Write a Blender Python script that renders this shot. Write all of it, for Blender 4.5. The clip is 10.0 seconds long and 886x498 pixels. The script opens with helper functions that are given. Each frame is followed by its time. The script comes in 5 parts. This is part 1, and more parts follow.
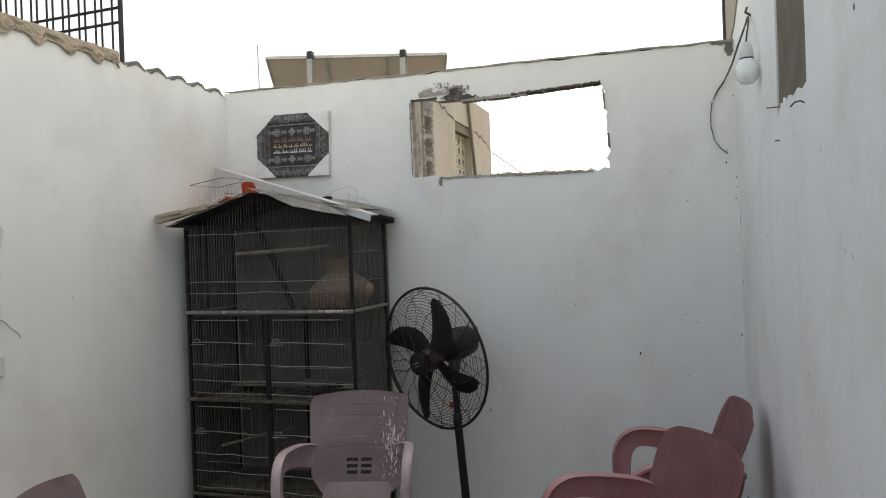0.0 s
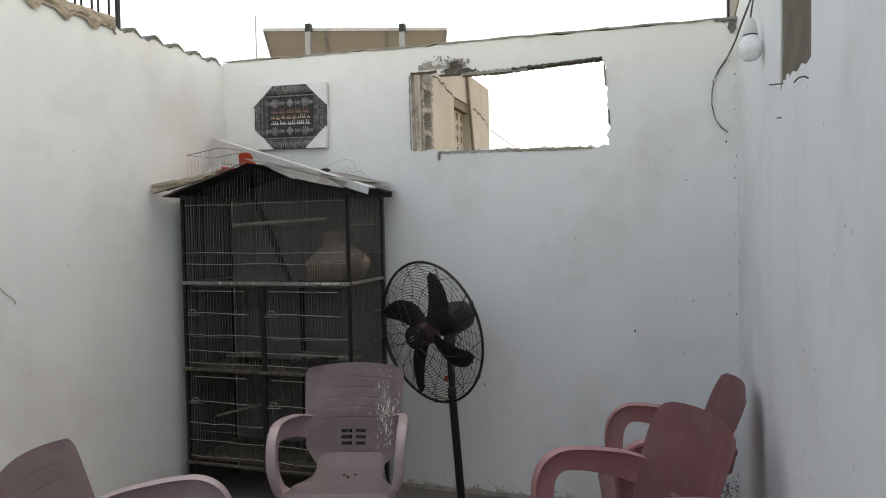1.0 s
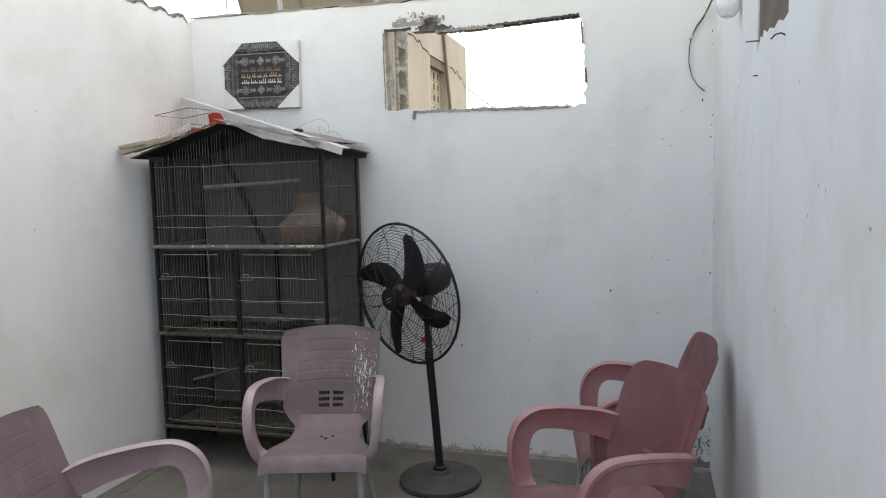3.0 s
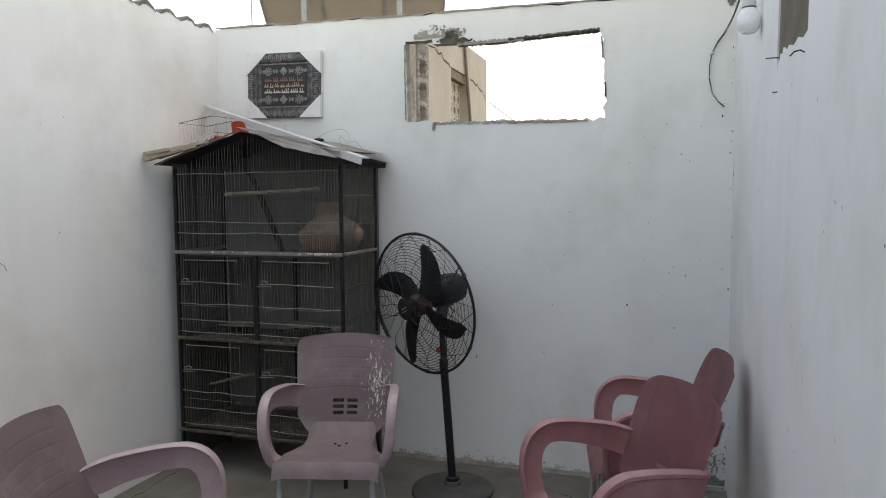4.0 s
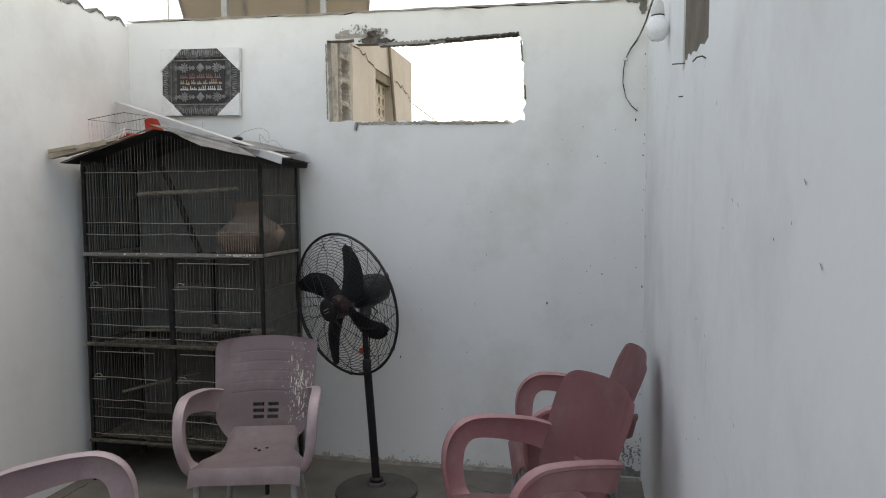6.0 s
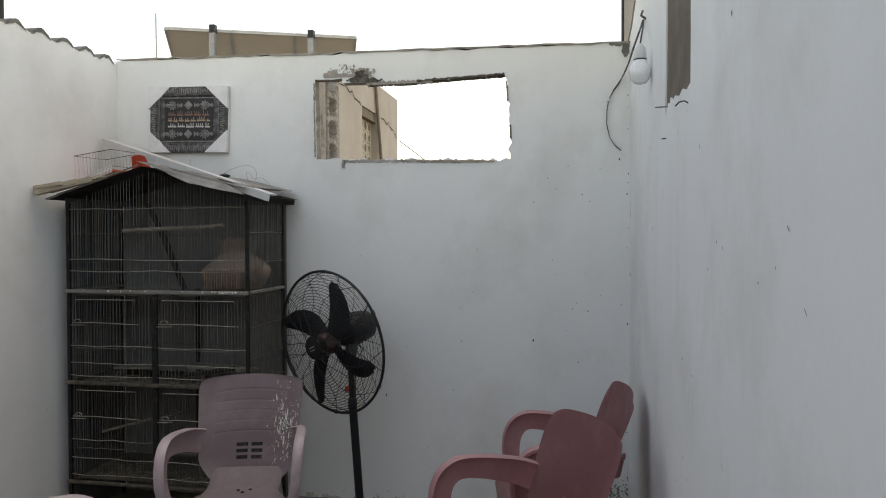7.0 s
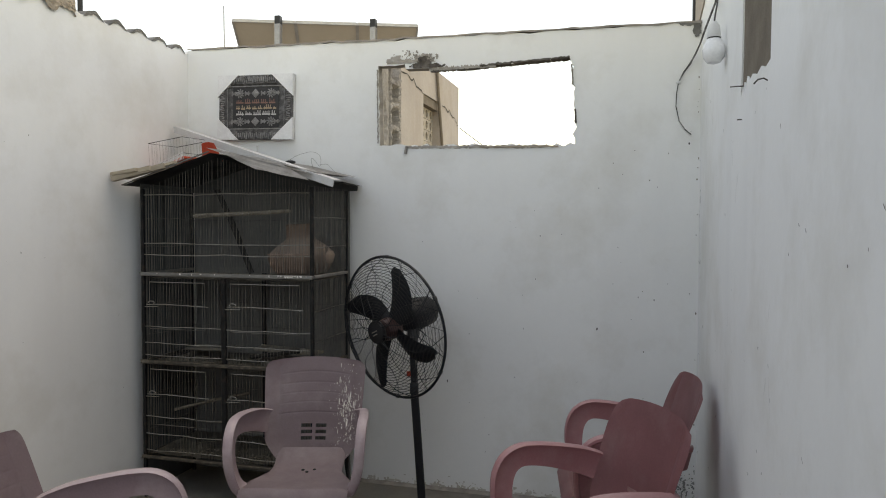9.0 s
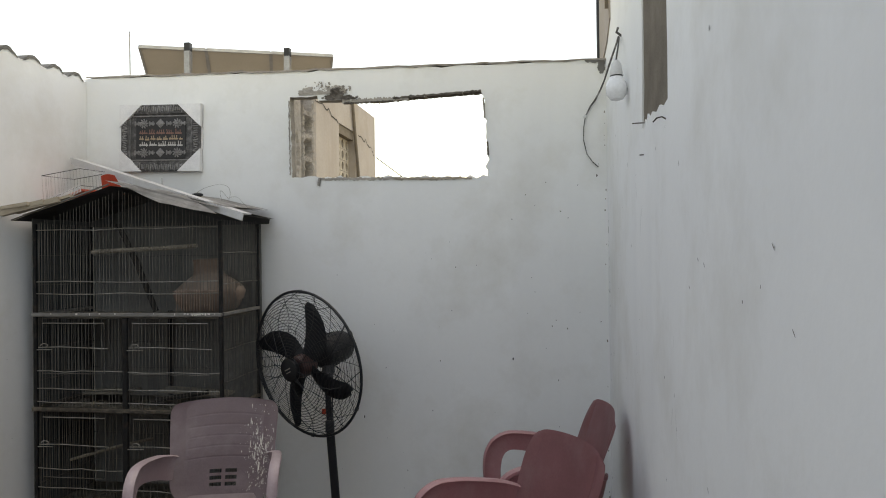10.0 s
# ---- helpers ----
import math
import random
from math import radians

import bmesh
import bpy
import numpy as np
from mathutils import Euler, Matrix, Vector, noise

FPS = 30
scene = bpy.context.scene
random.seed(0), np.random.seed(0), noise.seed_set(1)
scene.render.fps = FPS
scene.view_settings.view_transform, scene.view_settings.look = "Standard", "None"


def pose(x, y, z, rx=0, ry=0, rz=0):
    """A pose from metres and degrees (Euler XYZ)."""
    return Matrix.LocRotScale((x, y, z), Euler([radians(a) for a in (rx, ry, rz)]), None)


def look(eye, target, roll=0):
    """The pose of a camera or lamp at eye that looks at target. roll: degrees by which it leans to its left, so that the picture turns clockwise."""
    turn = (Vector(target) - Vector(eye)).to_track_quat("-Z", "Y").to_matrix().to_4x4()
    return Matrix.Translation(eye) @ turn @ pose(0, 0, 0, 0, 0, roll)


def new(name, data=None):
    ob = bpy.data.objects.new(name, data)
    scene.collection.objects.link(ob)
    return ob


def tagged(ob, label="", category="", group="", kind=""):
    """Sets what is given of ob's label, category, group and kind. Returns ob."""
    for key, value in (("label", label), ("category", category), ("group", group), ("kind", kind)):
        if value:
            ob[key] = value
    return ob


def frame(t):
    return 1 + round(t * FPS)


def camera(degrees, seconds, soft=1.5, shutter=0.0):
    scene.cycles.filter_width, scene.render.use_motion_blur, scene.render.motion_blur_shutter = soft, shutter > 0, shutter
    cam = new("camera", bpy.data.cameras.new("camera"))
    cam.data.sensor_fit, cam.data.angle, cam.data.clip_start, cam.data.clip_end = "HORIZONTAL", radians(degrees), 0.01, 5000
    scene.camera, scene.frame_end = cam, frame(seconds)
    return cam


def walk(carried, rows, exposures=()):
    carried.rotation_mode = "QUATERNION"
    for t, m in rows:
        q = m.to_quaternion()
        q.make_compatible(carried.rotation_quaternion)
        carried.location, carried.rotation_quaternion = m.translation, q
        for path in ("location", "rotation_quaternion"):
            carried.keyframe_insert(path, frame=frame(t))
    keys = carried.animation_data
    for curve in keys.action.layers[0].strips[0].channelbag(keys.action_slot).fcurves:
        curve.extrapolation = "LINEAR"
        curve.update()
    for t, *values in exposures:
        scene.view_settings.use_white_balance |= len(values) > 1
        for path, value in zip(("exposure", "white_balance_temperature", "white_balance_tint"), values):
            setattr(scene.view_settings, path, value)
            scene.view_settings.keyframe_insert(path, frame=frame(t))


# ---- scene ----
cam = camera(65.1, 10.0, soft=1.05)
PATH = [
    (0, (0.458, 0.188, 1.426), (-0.168, 2.088, 1.427), -2.1),
    (0.5, (0.452, 0.184, 1.413), (-0.155, 2.09, 1.416), -1.2),
    (1, (0.45, 0.19, 1.408), (-0.166, 2.092, 1.346), -1.1),
    (1.5, (0.451, 0.213, 1.406), (-0.08, 2.136, 1.257), -0.8),
    (2, (0.456, 0.218, 1.406), (0.007, 2.159, 1.233), -1.2),
    (2.5, (0.454, 0.219, 1.409), (-0.049, 2.147, 1.228), -1.7),
    (4, (0.463, 0.2, 1.406), (-0.143, 2.101, 1.264), -0.4),
    (4.5, (0.478, 0.197, 1.404), (0.028, 2.143, 1.299), -0.9),
    (5, (0.473, 0.189, 1.405), (0.03, 2.135, 1.273), -0.8),
    (5.5, (0.466, 0.192, 1.402), (-0.088, 2.108, 1.262), -0.6),
    (6, (0.484, 0.199, 1.395), (0.081, 2.154, 1.259), -0.3),
    (6.2, (0.499, 0.203, 1.395), (0.179, 2.173, 1.256), -0.4),
    (7.3, (0.466, 0.18, 1.412), (0.039, 2.134, 1.414), 0.0),
    (7.5, (0.462, 0.176, 1.394), (-0.088, 2.099, 1.402), 0.5),
    (8, (0.469, 0.215, 1.394), (-0.012, 2.153, 1.277), -0.1),
    (8.5, (0.471, 0.191, 1.415), (0.052, 2.146, 1.391), -1.1),
    (9, (0.461, 0.202, 1.394), (-0.066, 2.13, 1.326), 0.1),
    (9.5, (0.465, 0.222, 1.408), (0.039, 2.175, 1.335), -0.5),
    (10, (0.475, 0.229, 1.415), (0.175, 2.206, 1.426), -0.7),
]
LIGHTNESS = [(0.0, 1.98, 12200), (0.5, 1.98, 12000), (1.0, 2.08, 11900), (1.5, 2.2, 11500), (2.5, 2.52, 11000), (4.0, 2.2, 11000), (4.5, 2.08, 11000), (5.0, 2.14, 12400), (5.5, 2.25, 11400), (6.2, 2.15, 11400), (7.5, 1.85, 12000), (8.0, 2.10, 12100), (8.5, 1.95, 12200), (9.0, 2.06, 12400), (10.0, 2.03, 12400)]
walk(cam, [(t, look(eye, target, roll)) for t, eye, target, roll in PATH], [(t, stops - 0.31, kelvin + 1300, 16) for t, stops, kelvin in LIGHTNESS])

# ---- world, sun, exposure ----
SUN_EL, SUN_AZ = radians(73), radians(76)      # azimuth from +y towards +x
world = bpy.data.worlds.new("world")
scene.world = world
world.use_nodes = True
wn = world.node_tree
sky = wn.nodes.new("ShaderNodeTexSky")
sky.sky_type, sky.sun_disc = "NISHITA", False
sky.sun_elevation, sky.sun_rotation = SUN_EL, SUN_AZ
sky.air_density, sky.dust_density, sky.ozone_density = 1.0, 0.2, 1.0
wn.links.new(sky.outputs[0], wn.nodes["Background"].inputs[0])
wn.nodes["Background"].inputs[1].default_value = 0.15
sun_data = bpy.data.lights.new("sun", "SUN")
sun_data.energy, sun_data.angle, sun_data.color = 0.28, radians(60), (0.85, 0.93, 1.0)
sun_ob = new("sun", sun_data)
sun_dir = Vector((math.sin(SUN_AZ) * math.cos(SUN_EL), math.cos(SUN_AZ) * math.cos(SUN_EL), math.sin(SUN_EL)))
sun_ob.matrix_world = look(sun_dir * 30, (0, 0, 0))


# ---- materials ----
def node(nt, kind, **inputs):
    n = nt.nodes.new(kind)
    for key, value in inputs.items():
        n.inputs[key.replace("_", " ")].default_value = value
    return n


def ramp(nt, source, stops):
    r = nt.nodes.new("ShaderNodeValToRGB")
    els = r.color_ramp.elements
    while len(els) < len(stops):
        els.new(0.5)
    for e, (p, c) in zip(els, stops):
        e.position, e.color = p, (*c, 1) if len(c) == 3 else c
    nt.links.new(source, r.inputs[0])
    return r.outputs[0]


def mixed(nt, fac, a, b):
    m = nt.nodes.new("ShaderNodeMix")
    m.data_type = "RGBA"
    for value, slot in ((fac, m.inputs[0]), (a, m.inputs[6]), (b, m.inputs[7])):
        if isinstance(value, (int, float)):
            slot.default_value = value
        elif isinstance(value, tuple):
            slot.default_value = (*value, 1)
        else:
            nt.links.new(value, slot)
    return m.outputs[2]


def noise_tex(nt, coord, scale, detail=4.0, rough=0.55, stretch=None, shift=0.0):
    n = node(nt, "ShaderNodeTexNoise", Scale=scale, Detail=detail, Roughness=rough)
    mp = nt.nodes.new("ShaderNodeMapping")
    mp.inputs["Scale"].default_value = stretch or (1, 1, 1)
    mp.inputs["Location"].default_value = (shift, shift * 1.7, shift * 0.6)
    nt.links.new(coord, mp.inputs["Vector"])
    nt.links.new(mp.outputs[0], n.inputs["Vector"])
    return n.outputs["Fac"]


def material(name, col, rough=0.6, metal=0.0, dark=0.75, scale=6.0, fine=90.0, bump=0.15, stain=None, stretch=None,
             dust=None, streak=None, spec=0.4, vary=0.0, grainy=0.22):
    """A painted, worn surface: broad mottling, fine grain and relief; stain: (colour, amount, scale); dust: (colour, amount) on upper faces."""
    mat = bpy.data.materials.new(name)
    mat.use_nodes = True
    nt = mat.node_tree
    bsdf = nt.nodes["Principled BSDF"]
    bsdf.inputs["Metallic"].default_value = metal
    bsdf.inputs["Specular IOR Level"].default_value = spec
    co = nt.nodes.new("ShaderNodeTexCoord").outputs["Object"]
    broad = noise_tex(nt, co, scale, 5, 0.6, stretch)
    grain = noise_tex(nt, co, fine, 3, 0.6, stretch, 3.1)
    low = tuple(c * dark for c in col)
    out = mixed(nt, ramp(nt, broad, [(0.3, (0, 0, 0)), (0.7, (1, 1, 1))]), low, col)
    out = mixed(nt, ramp(nt, grain, [(0.35, (grainy,) * 3), (0.65, (0, 0, 0))]), out, tuple(c * 0.6 for c in col))
    if streak:
        s = noise_tex(nt, co, streak[2], 4, 0.6, (1, 1, 0.09), 7.7)
        out = mixed(nt, ramp(nt, s, [(0.52, (0, 0, 0)), (0.74, (streak[1],) * 3)]), out, streak[0])
    if stain:
        s = noise_tex(nt, co, stain[2], 6, 0.65, None, 11.3)
        out = mixed(nt, ramp(nt, s, [(0.5, (0, 0, 0)), (0.72, (stain[1],) * 3)]), out, stain[0])
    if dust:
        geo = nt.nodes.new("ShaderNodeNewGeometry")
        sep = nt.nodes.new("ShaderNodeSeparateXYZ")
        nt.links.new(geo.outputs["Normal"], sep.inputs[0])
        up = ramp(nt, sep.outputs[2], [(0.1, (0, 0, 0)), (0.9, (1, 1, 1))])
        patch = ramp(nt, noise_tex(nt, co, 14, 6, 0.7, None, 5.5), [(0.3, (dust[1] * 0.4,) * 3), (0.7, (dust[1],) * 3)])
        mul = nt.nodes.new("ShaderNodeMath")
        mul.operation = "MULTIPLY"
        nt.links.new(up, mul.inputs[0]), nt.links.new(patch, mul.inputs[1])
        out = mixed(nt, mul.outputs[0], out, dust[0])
    if vary:
        rnd = nt.nodes.new("ShaderNodeObjectInfo").outputs["Random"]
        out = mixed(nt, ramp(nt, rnd, [(0, (0, 0, 0)), (1, (vary,) * 3)]), out, tuple(c * 0.5 for c in col))
    nt.links.new(out, bsdf.inputs["Base Color"])
    rr = ramp(nt, broad, [(0.3, (min(1, rough + 0.1),) * 3), (0.7, (max(0.05, rough - 0.08),) * 3)])
    nt.links.new(rr, bsdf.inputs["Roughness"])
    if bump:
        b = node(nt, "ShaderNodeBump", Strength=bump, Distance=0.004)
        add = nt.nodes.new("ShaderNodeMath")
        nt.links.new(grain, add.inputs[0]), nt.links.new(broad, add.inputs[1])
        nt.links.new(add.outputs[0], b.inputs["Height"])
        nt.links.new(b.outputs[0], bsdf.inputs["Normal"])
    return mat


PAINT = material("white_wall_paint", (0.79, 0.795, 0.78), 0.75, dark=0.94, scale=1.3, fine=45, bump=0.10, spec=0.2, grainy=0.03,
                 stain=((0.60, 0.58, 0.53), 0.6, 1.7), streak=((0.66, 0.665, 0.66), 0.4, 2.2))
BLOCK = material("grey_block", (0.44, 0.405, 0.365), 0.92, dark=0.68, scale=18, fine=110, bump=0.9, spec=0.15, stain=((0.22, 0.19, 0.165), 0.6, 13))
MOULD = material("grey_mould", (0.32, 0.325, 0.31), 0.9, dark=0.5, scale=40, fine=120, bump=0.2, spec=0.15)
CONCRETE = material("bare_concrete", (0.33, 0.30, 0.27), 0.9, dark=0.55, scale=14, fine=120, bump=0.8, spec=0.2, stain=((0.17, 0.15, 0.13), 0.6, 9))
MORTAR = material("brown_mortar", (0.47, 0.39, 0.31), 0.92, dark=0.62, scale=16, fine=110, bump=0.9, spec=0.15, stain=((0.17, 0.13, 0.10), 0.7, 11))
STUB = material("dark_cement_sheet", (0.20, 0.195, 0.185), 0.9, dark=0.6, scale=20, fine=120, bump=0.6, spec=0.2)
RAW = material("raw_dark_mortar", (0.115, 0.098, 0.085), 0.92, dark=0.5, scale=24, fine=130, bump=0.8, spec=0.15, stain=((0.27, 0.245, 0.22), 0.6, 16))
BROWN = material("brown_masonry", (0.20, 0.165, 0.13), 0.92, dark=0.7, scale=8, fine=110, bump=0.6, spec=0.15)
FLOOR_MAT = material("cement_floor", (0.385, 0.362, 0.328), 0.8, dark=0.72, scale=3.2, fine=70, bump=0.35, stain=((0.20, 0.18, 0.152), 0.55, 2.4), spec=0.3)
GROUND_MAT = material("dusty_ground", (0.33, 0.28, 0.21), 0.95, dark=0.75, scale=0.4, fine=6, bump=0.2)
PLASTER = material("beige_plaster", (0.43, 0.382, 0.342), 0.9, dark=0.8, scale=1.2, fine=30, bump=0.3, spec=0.15, stain=((0.30, 0.24, 0.18), 0.5, 0.9), streak=((0.30, 0.24, 0.19), 0.6, 2.0))
DIRT = material("wall_dirt", (0.56, 0.525, 0.465), 0.9, dark=0.8, scale=14, fine=90, bump=0.1, spec=0.15)
SCUFF = material("grey_scuff", (0.52, 0.52, 0.50), 0.8, bump=0)
CRACK = material("crack_dark", (0.05, 0.042, 0.036), 0.95, bump=0)
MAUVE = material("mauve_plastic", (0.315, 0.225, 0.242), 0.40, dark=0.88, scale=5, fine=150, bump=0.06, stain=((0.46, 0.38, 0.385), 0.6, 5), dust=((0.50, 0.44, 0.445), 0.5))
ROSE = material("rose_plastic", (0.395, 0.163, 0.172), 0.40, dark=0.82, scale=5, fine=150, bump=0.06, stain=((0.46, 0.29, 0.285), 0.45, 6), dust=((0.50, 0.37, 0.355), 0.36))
TUBE_METAL = material("grey_painted_tube", (0.42, 0.45, 0.46), 0.45, 0.4, dark=0.75, scale=20, bump=0.08, stain=((0.22, 0.15, 0.10), 0.5, 18))
RUBBER = material("black_rubber", (0.03, 0.03, 0.03), 0.8, bump=0.05)
BLACK = material("black_plastic", (0.022, 0.024, 0.027), 0.42, dark=0.8, scale=12, bump=0.05, stain=((0.05, 0.048, 0.046), 0.35, 10), dust=((0.07, 0.065, 0.06), 0.3), spec=0.3)
BLACK_METAL = material("black_enamelled_metal", (0.02, 0.021, 0.024), 0.38, 0.2, dark=0.8, scale=20, bump=0.05, dust=((0.09, 0.085, 0.08), 0.35), spec=0.3)
FAN_BASE = material("dusty_black_base", (0.05, 0.05, 0.05), 0.6, dark=0.8, scale=9, bump=0.1, stain=((0.12, 0.112, 0.10), 0.5, 7), dust=((0.11, 0.102, 0.092), 0.4))
GUARD = material("black_guard_wire", (0.014, 0.014, 0.015), 0.5, 0.2, bump=0)
OLD_CABLE = material("paint_smeared_cable", (0.10, 0.095, 0.09), 0.7, dark=0.5, scale=25, bump=0.2, stain=((0.55, 0.55, 0.54), 0.6, 16))
IRON = material("black_iron_paint", (0.010, 0.010, 0.011), 0.7, bump=0.1)
GLOSS = material("glossy_black_plastic", (0.010, 0.010, 0.011), 0.35, bump=0.03, spec=0.25)
MAROON = material("maroon_plastic", (0.07, 0.03, 0.028), 0.4, bump=0.05)
RED = material("red_plastic", (0.62, 0.07, 0.03), 0.45, dark=0.85, bump=0.05)
CAGE_IRON = material("black_cage_iron", (0.013, 0.013, 0.013), 0.7, 0.0, dark=0.7, scale=16, bump=0.25, spec=0.25, stain=((0.075, 0.05, 0.035), 0.5, 20))
CAGE_WIRE = material("dull_cage_wire", (0.18, 0.17, 0.155), 0.55, 0.3, dark=0.55, scale=18, bump=0, stain=((0.05, 0.038, 0.03), 0.7, 16))
CAGE_BRIGHT = material("galvanised_wire", (0.34, 0.33, 0.30), 0.5, 0.5, dark=0.6, scale=18, bump=0)
CAGE_SHEET = material("dark_streaked_sheet", (0.10, 0.102, 0.097), 0.8, dark=0.6, scale=5, fine=60, bump=0.25, stain=((0.08, 0.075, 0.068), 0.5, 4), streak=((0.05, 0.047, 0.043), 0.6, 9))
SHADED_BACK = material("shaded_wall_grey", (0.20, 0.198, 0.19), 0.85, dark=0.7, scale=4, fine=60, bump=0.2, stain=((0.12, 0.115, 0.105), 0.6, 3.5), streak=((0.14, 0.135, 0.125), 0.6, 8))
TRAY = material("soiled_tray", (0.25, 0.225, 0.185), 0.85, dark=0.55, scale=9, fine=80, bump=0.5, stain=((0.07, 0.058, 0.045), 0.7, 8))
RUSTY = material("rusty_dark_rail", (0.085, 0.07, 0.055), 0.8, dark=0.4, scale=22, bump=0.5, stain=((0.24, 0.20, 0.155), 0.7, 18))
HUSK = material("pale_husk", (0.22, 0.185, 0.14), 0.9, dark=0.4, scale=30, bump=0.2)
RAIL_GREY = material("dusty_grey_rail", (0.22, 0.21, 0.195), 0.75, dark=0.6, scale=14, bump=0.3, stain=((0.10, 0.075, 0.05), 0.6, 15))
WOOD = material("pale_worn_wood", (0.54, 0.45, 0.34), 0.8, dark=0.6, scale=10, fine=80, bump=0.4, stretch=(1, 8, 8), stain=((0.18, 0.13, 0.09), 0.5, 7), vary=0.5)
STICK = material("grey_branch", (0.24, 0.205, 0.16), 0.85, dark=0.55, scale=22, bump=0.5)
DARK_STICK = material("dark_branch", (0.03, 0.025, 0.02), 0.85, dark=0.55, scale=22, bump=0.5)
CARD = material("weathered_board", (0.53, 0.515, 0.49), 0.85, dark=0.65, scale=9, fine=70, bump=0.35, stain=((0.17, 0.15, 0.125), 0.65, 7), vary=0.35)
ROOF_UNDER = material("dark_roof_sheet", (0.042, 0.04, 0.038), 0.8, dark=0.6, scale=9, bump=0.3)
WHITE_BOARD = material("white_plastic_trim", (0.55, 0.553, 0.553), 0.45, dark=0.88, scale=7, bump=0.05, stain=((0.42, 0.40, 0.36), 0.5, 6))
CLAY = material("terracotta_clay", (0.20, 0.138, 0.108), 0.85, dark=0.72, scale=8, bump=0.35, stain=((0.26, 0.20, 0.16), 0.6, 7), dust=((0.25, 0.205, 0.17), 0.7))
FRAME_DARK = material("dark_pewter_frame", (0.105, 0.10, 0.098), 0.5, 0.3, dark=0.35, scale=38, fine=200, bump=0.8, stain=((0.30, 0.29, 0.285), 0.6, 30))
SILVER = material("dull_silver_relief", (0.33, 0.32, 0.315), 0.45, 0.4, dark=0.45, scale=40, bump=0.3)
PANEL_BLACK = material("black_print", (0.028, 0.026, 0.027), 0.5, bump=0.05)
INK_RED = material("red_gold_ink", (0.30, 0.15, 0.12), 0.55, bump=0.05)
INK_GOLD = material("pale_gold_ink", (0.50, 0.36, 0.24), 0.55, bump=0.05)
INK_WHITE = material("white_ink", (0.62, 0.60, 0.58), 0.55, bump=0.05)
WRAP = material("white_corner_wrap", (0.80, 0.79, 0.78), 0.4, dark=0.85, scale=22, bump=0.25)
SPLASH = material("white_paint_drips", (0.80, 0.76, 0.70), 0.6, bump=0.05)
BULB = material("frosted_bulb", (0.82, 0.83, 0.84), 0.25, dark=0.97, bump=0, spec=0.5)
CAP_WHITE = material("white_lamp_holder", (0.70, 0.70, 0.69), 0.5, bump=0.05)
WIRE = material("black_cable", (0.03, 0.028, 0.026), 0.6, bump=0)
STEEL = material("galvanised_steel", (0.33, 0.335, 0.34), 0.45, 0.6, dark=0.75, scale=15, bump=0.1)
PV_BACK = material("panel_backsheet", (0.50, 0.45, 0.385), 0.6, dark=0.9, scale=2, bump=0.03)
ALU = material("aluminium_frame", (0.42, 0.41, 0.39), 0.4, 0.6, bump=0.03)
UNLIT_BLACK = material("unlit_room_black", (0.02, 0.018, 0.016), 0.95, bump=0)
JALI = material("pale_vent_block", (0.44, 0.385, 0.315), 0.9, dark=0.75, scale=5, fine=40, bump=0.3)


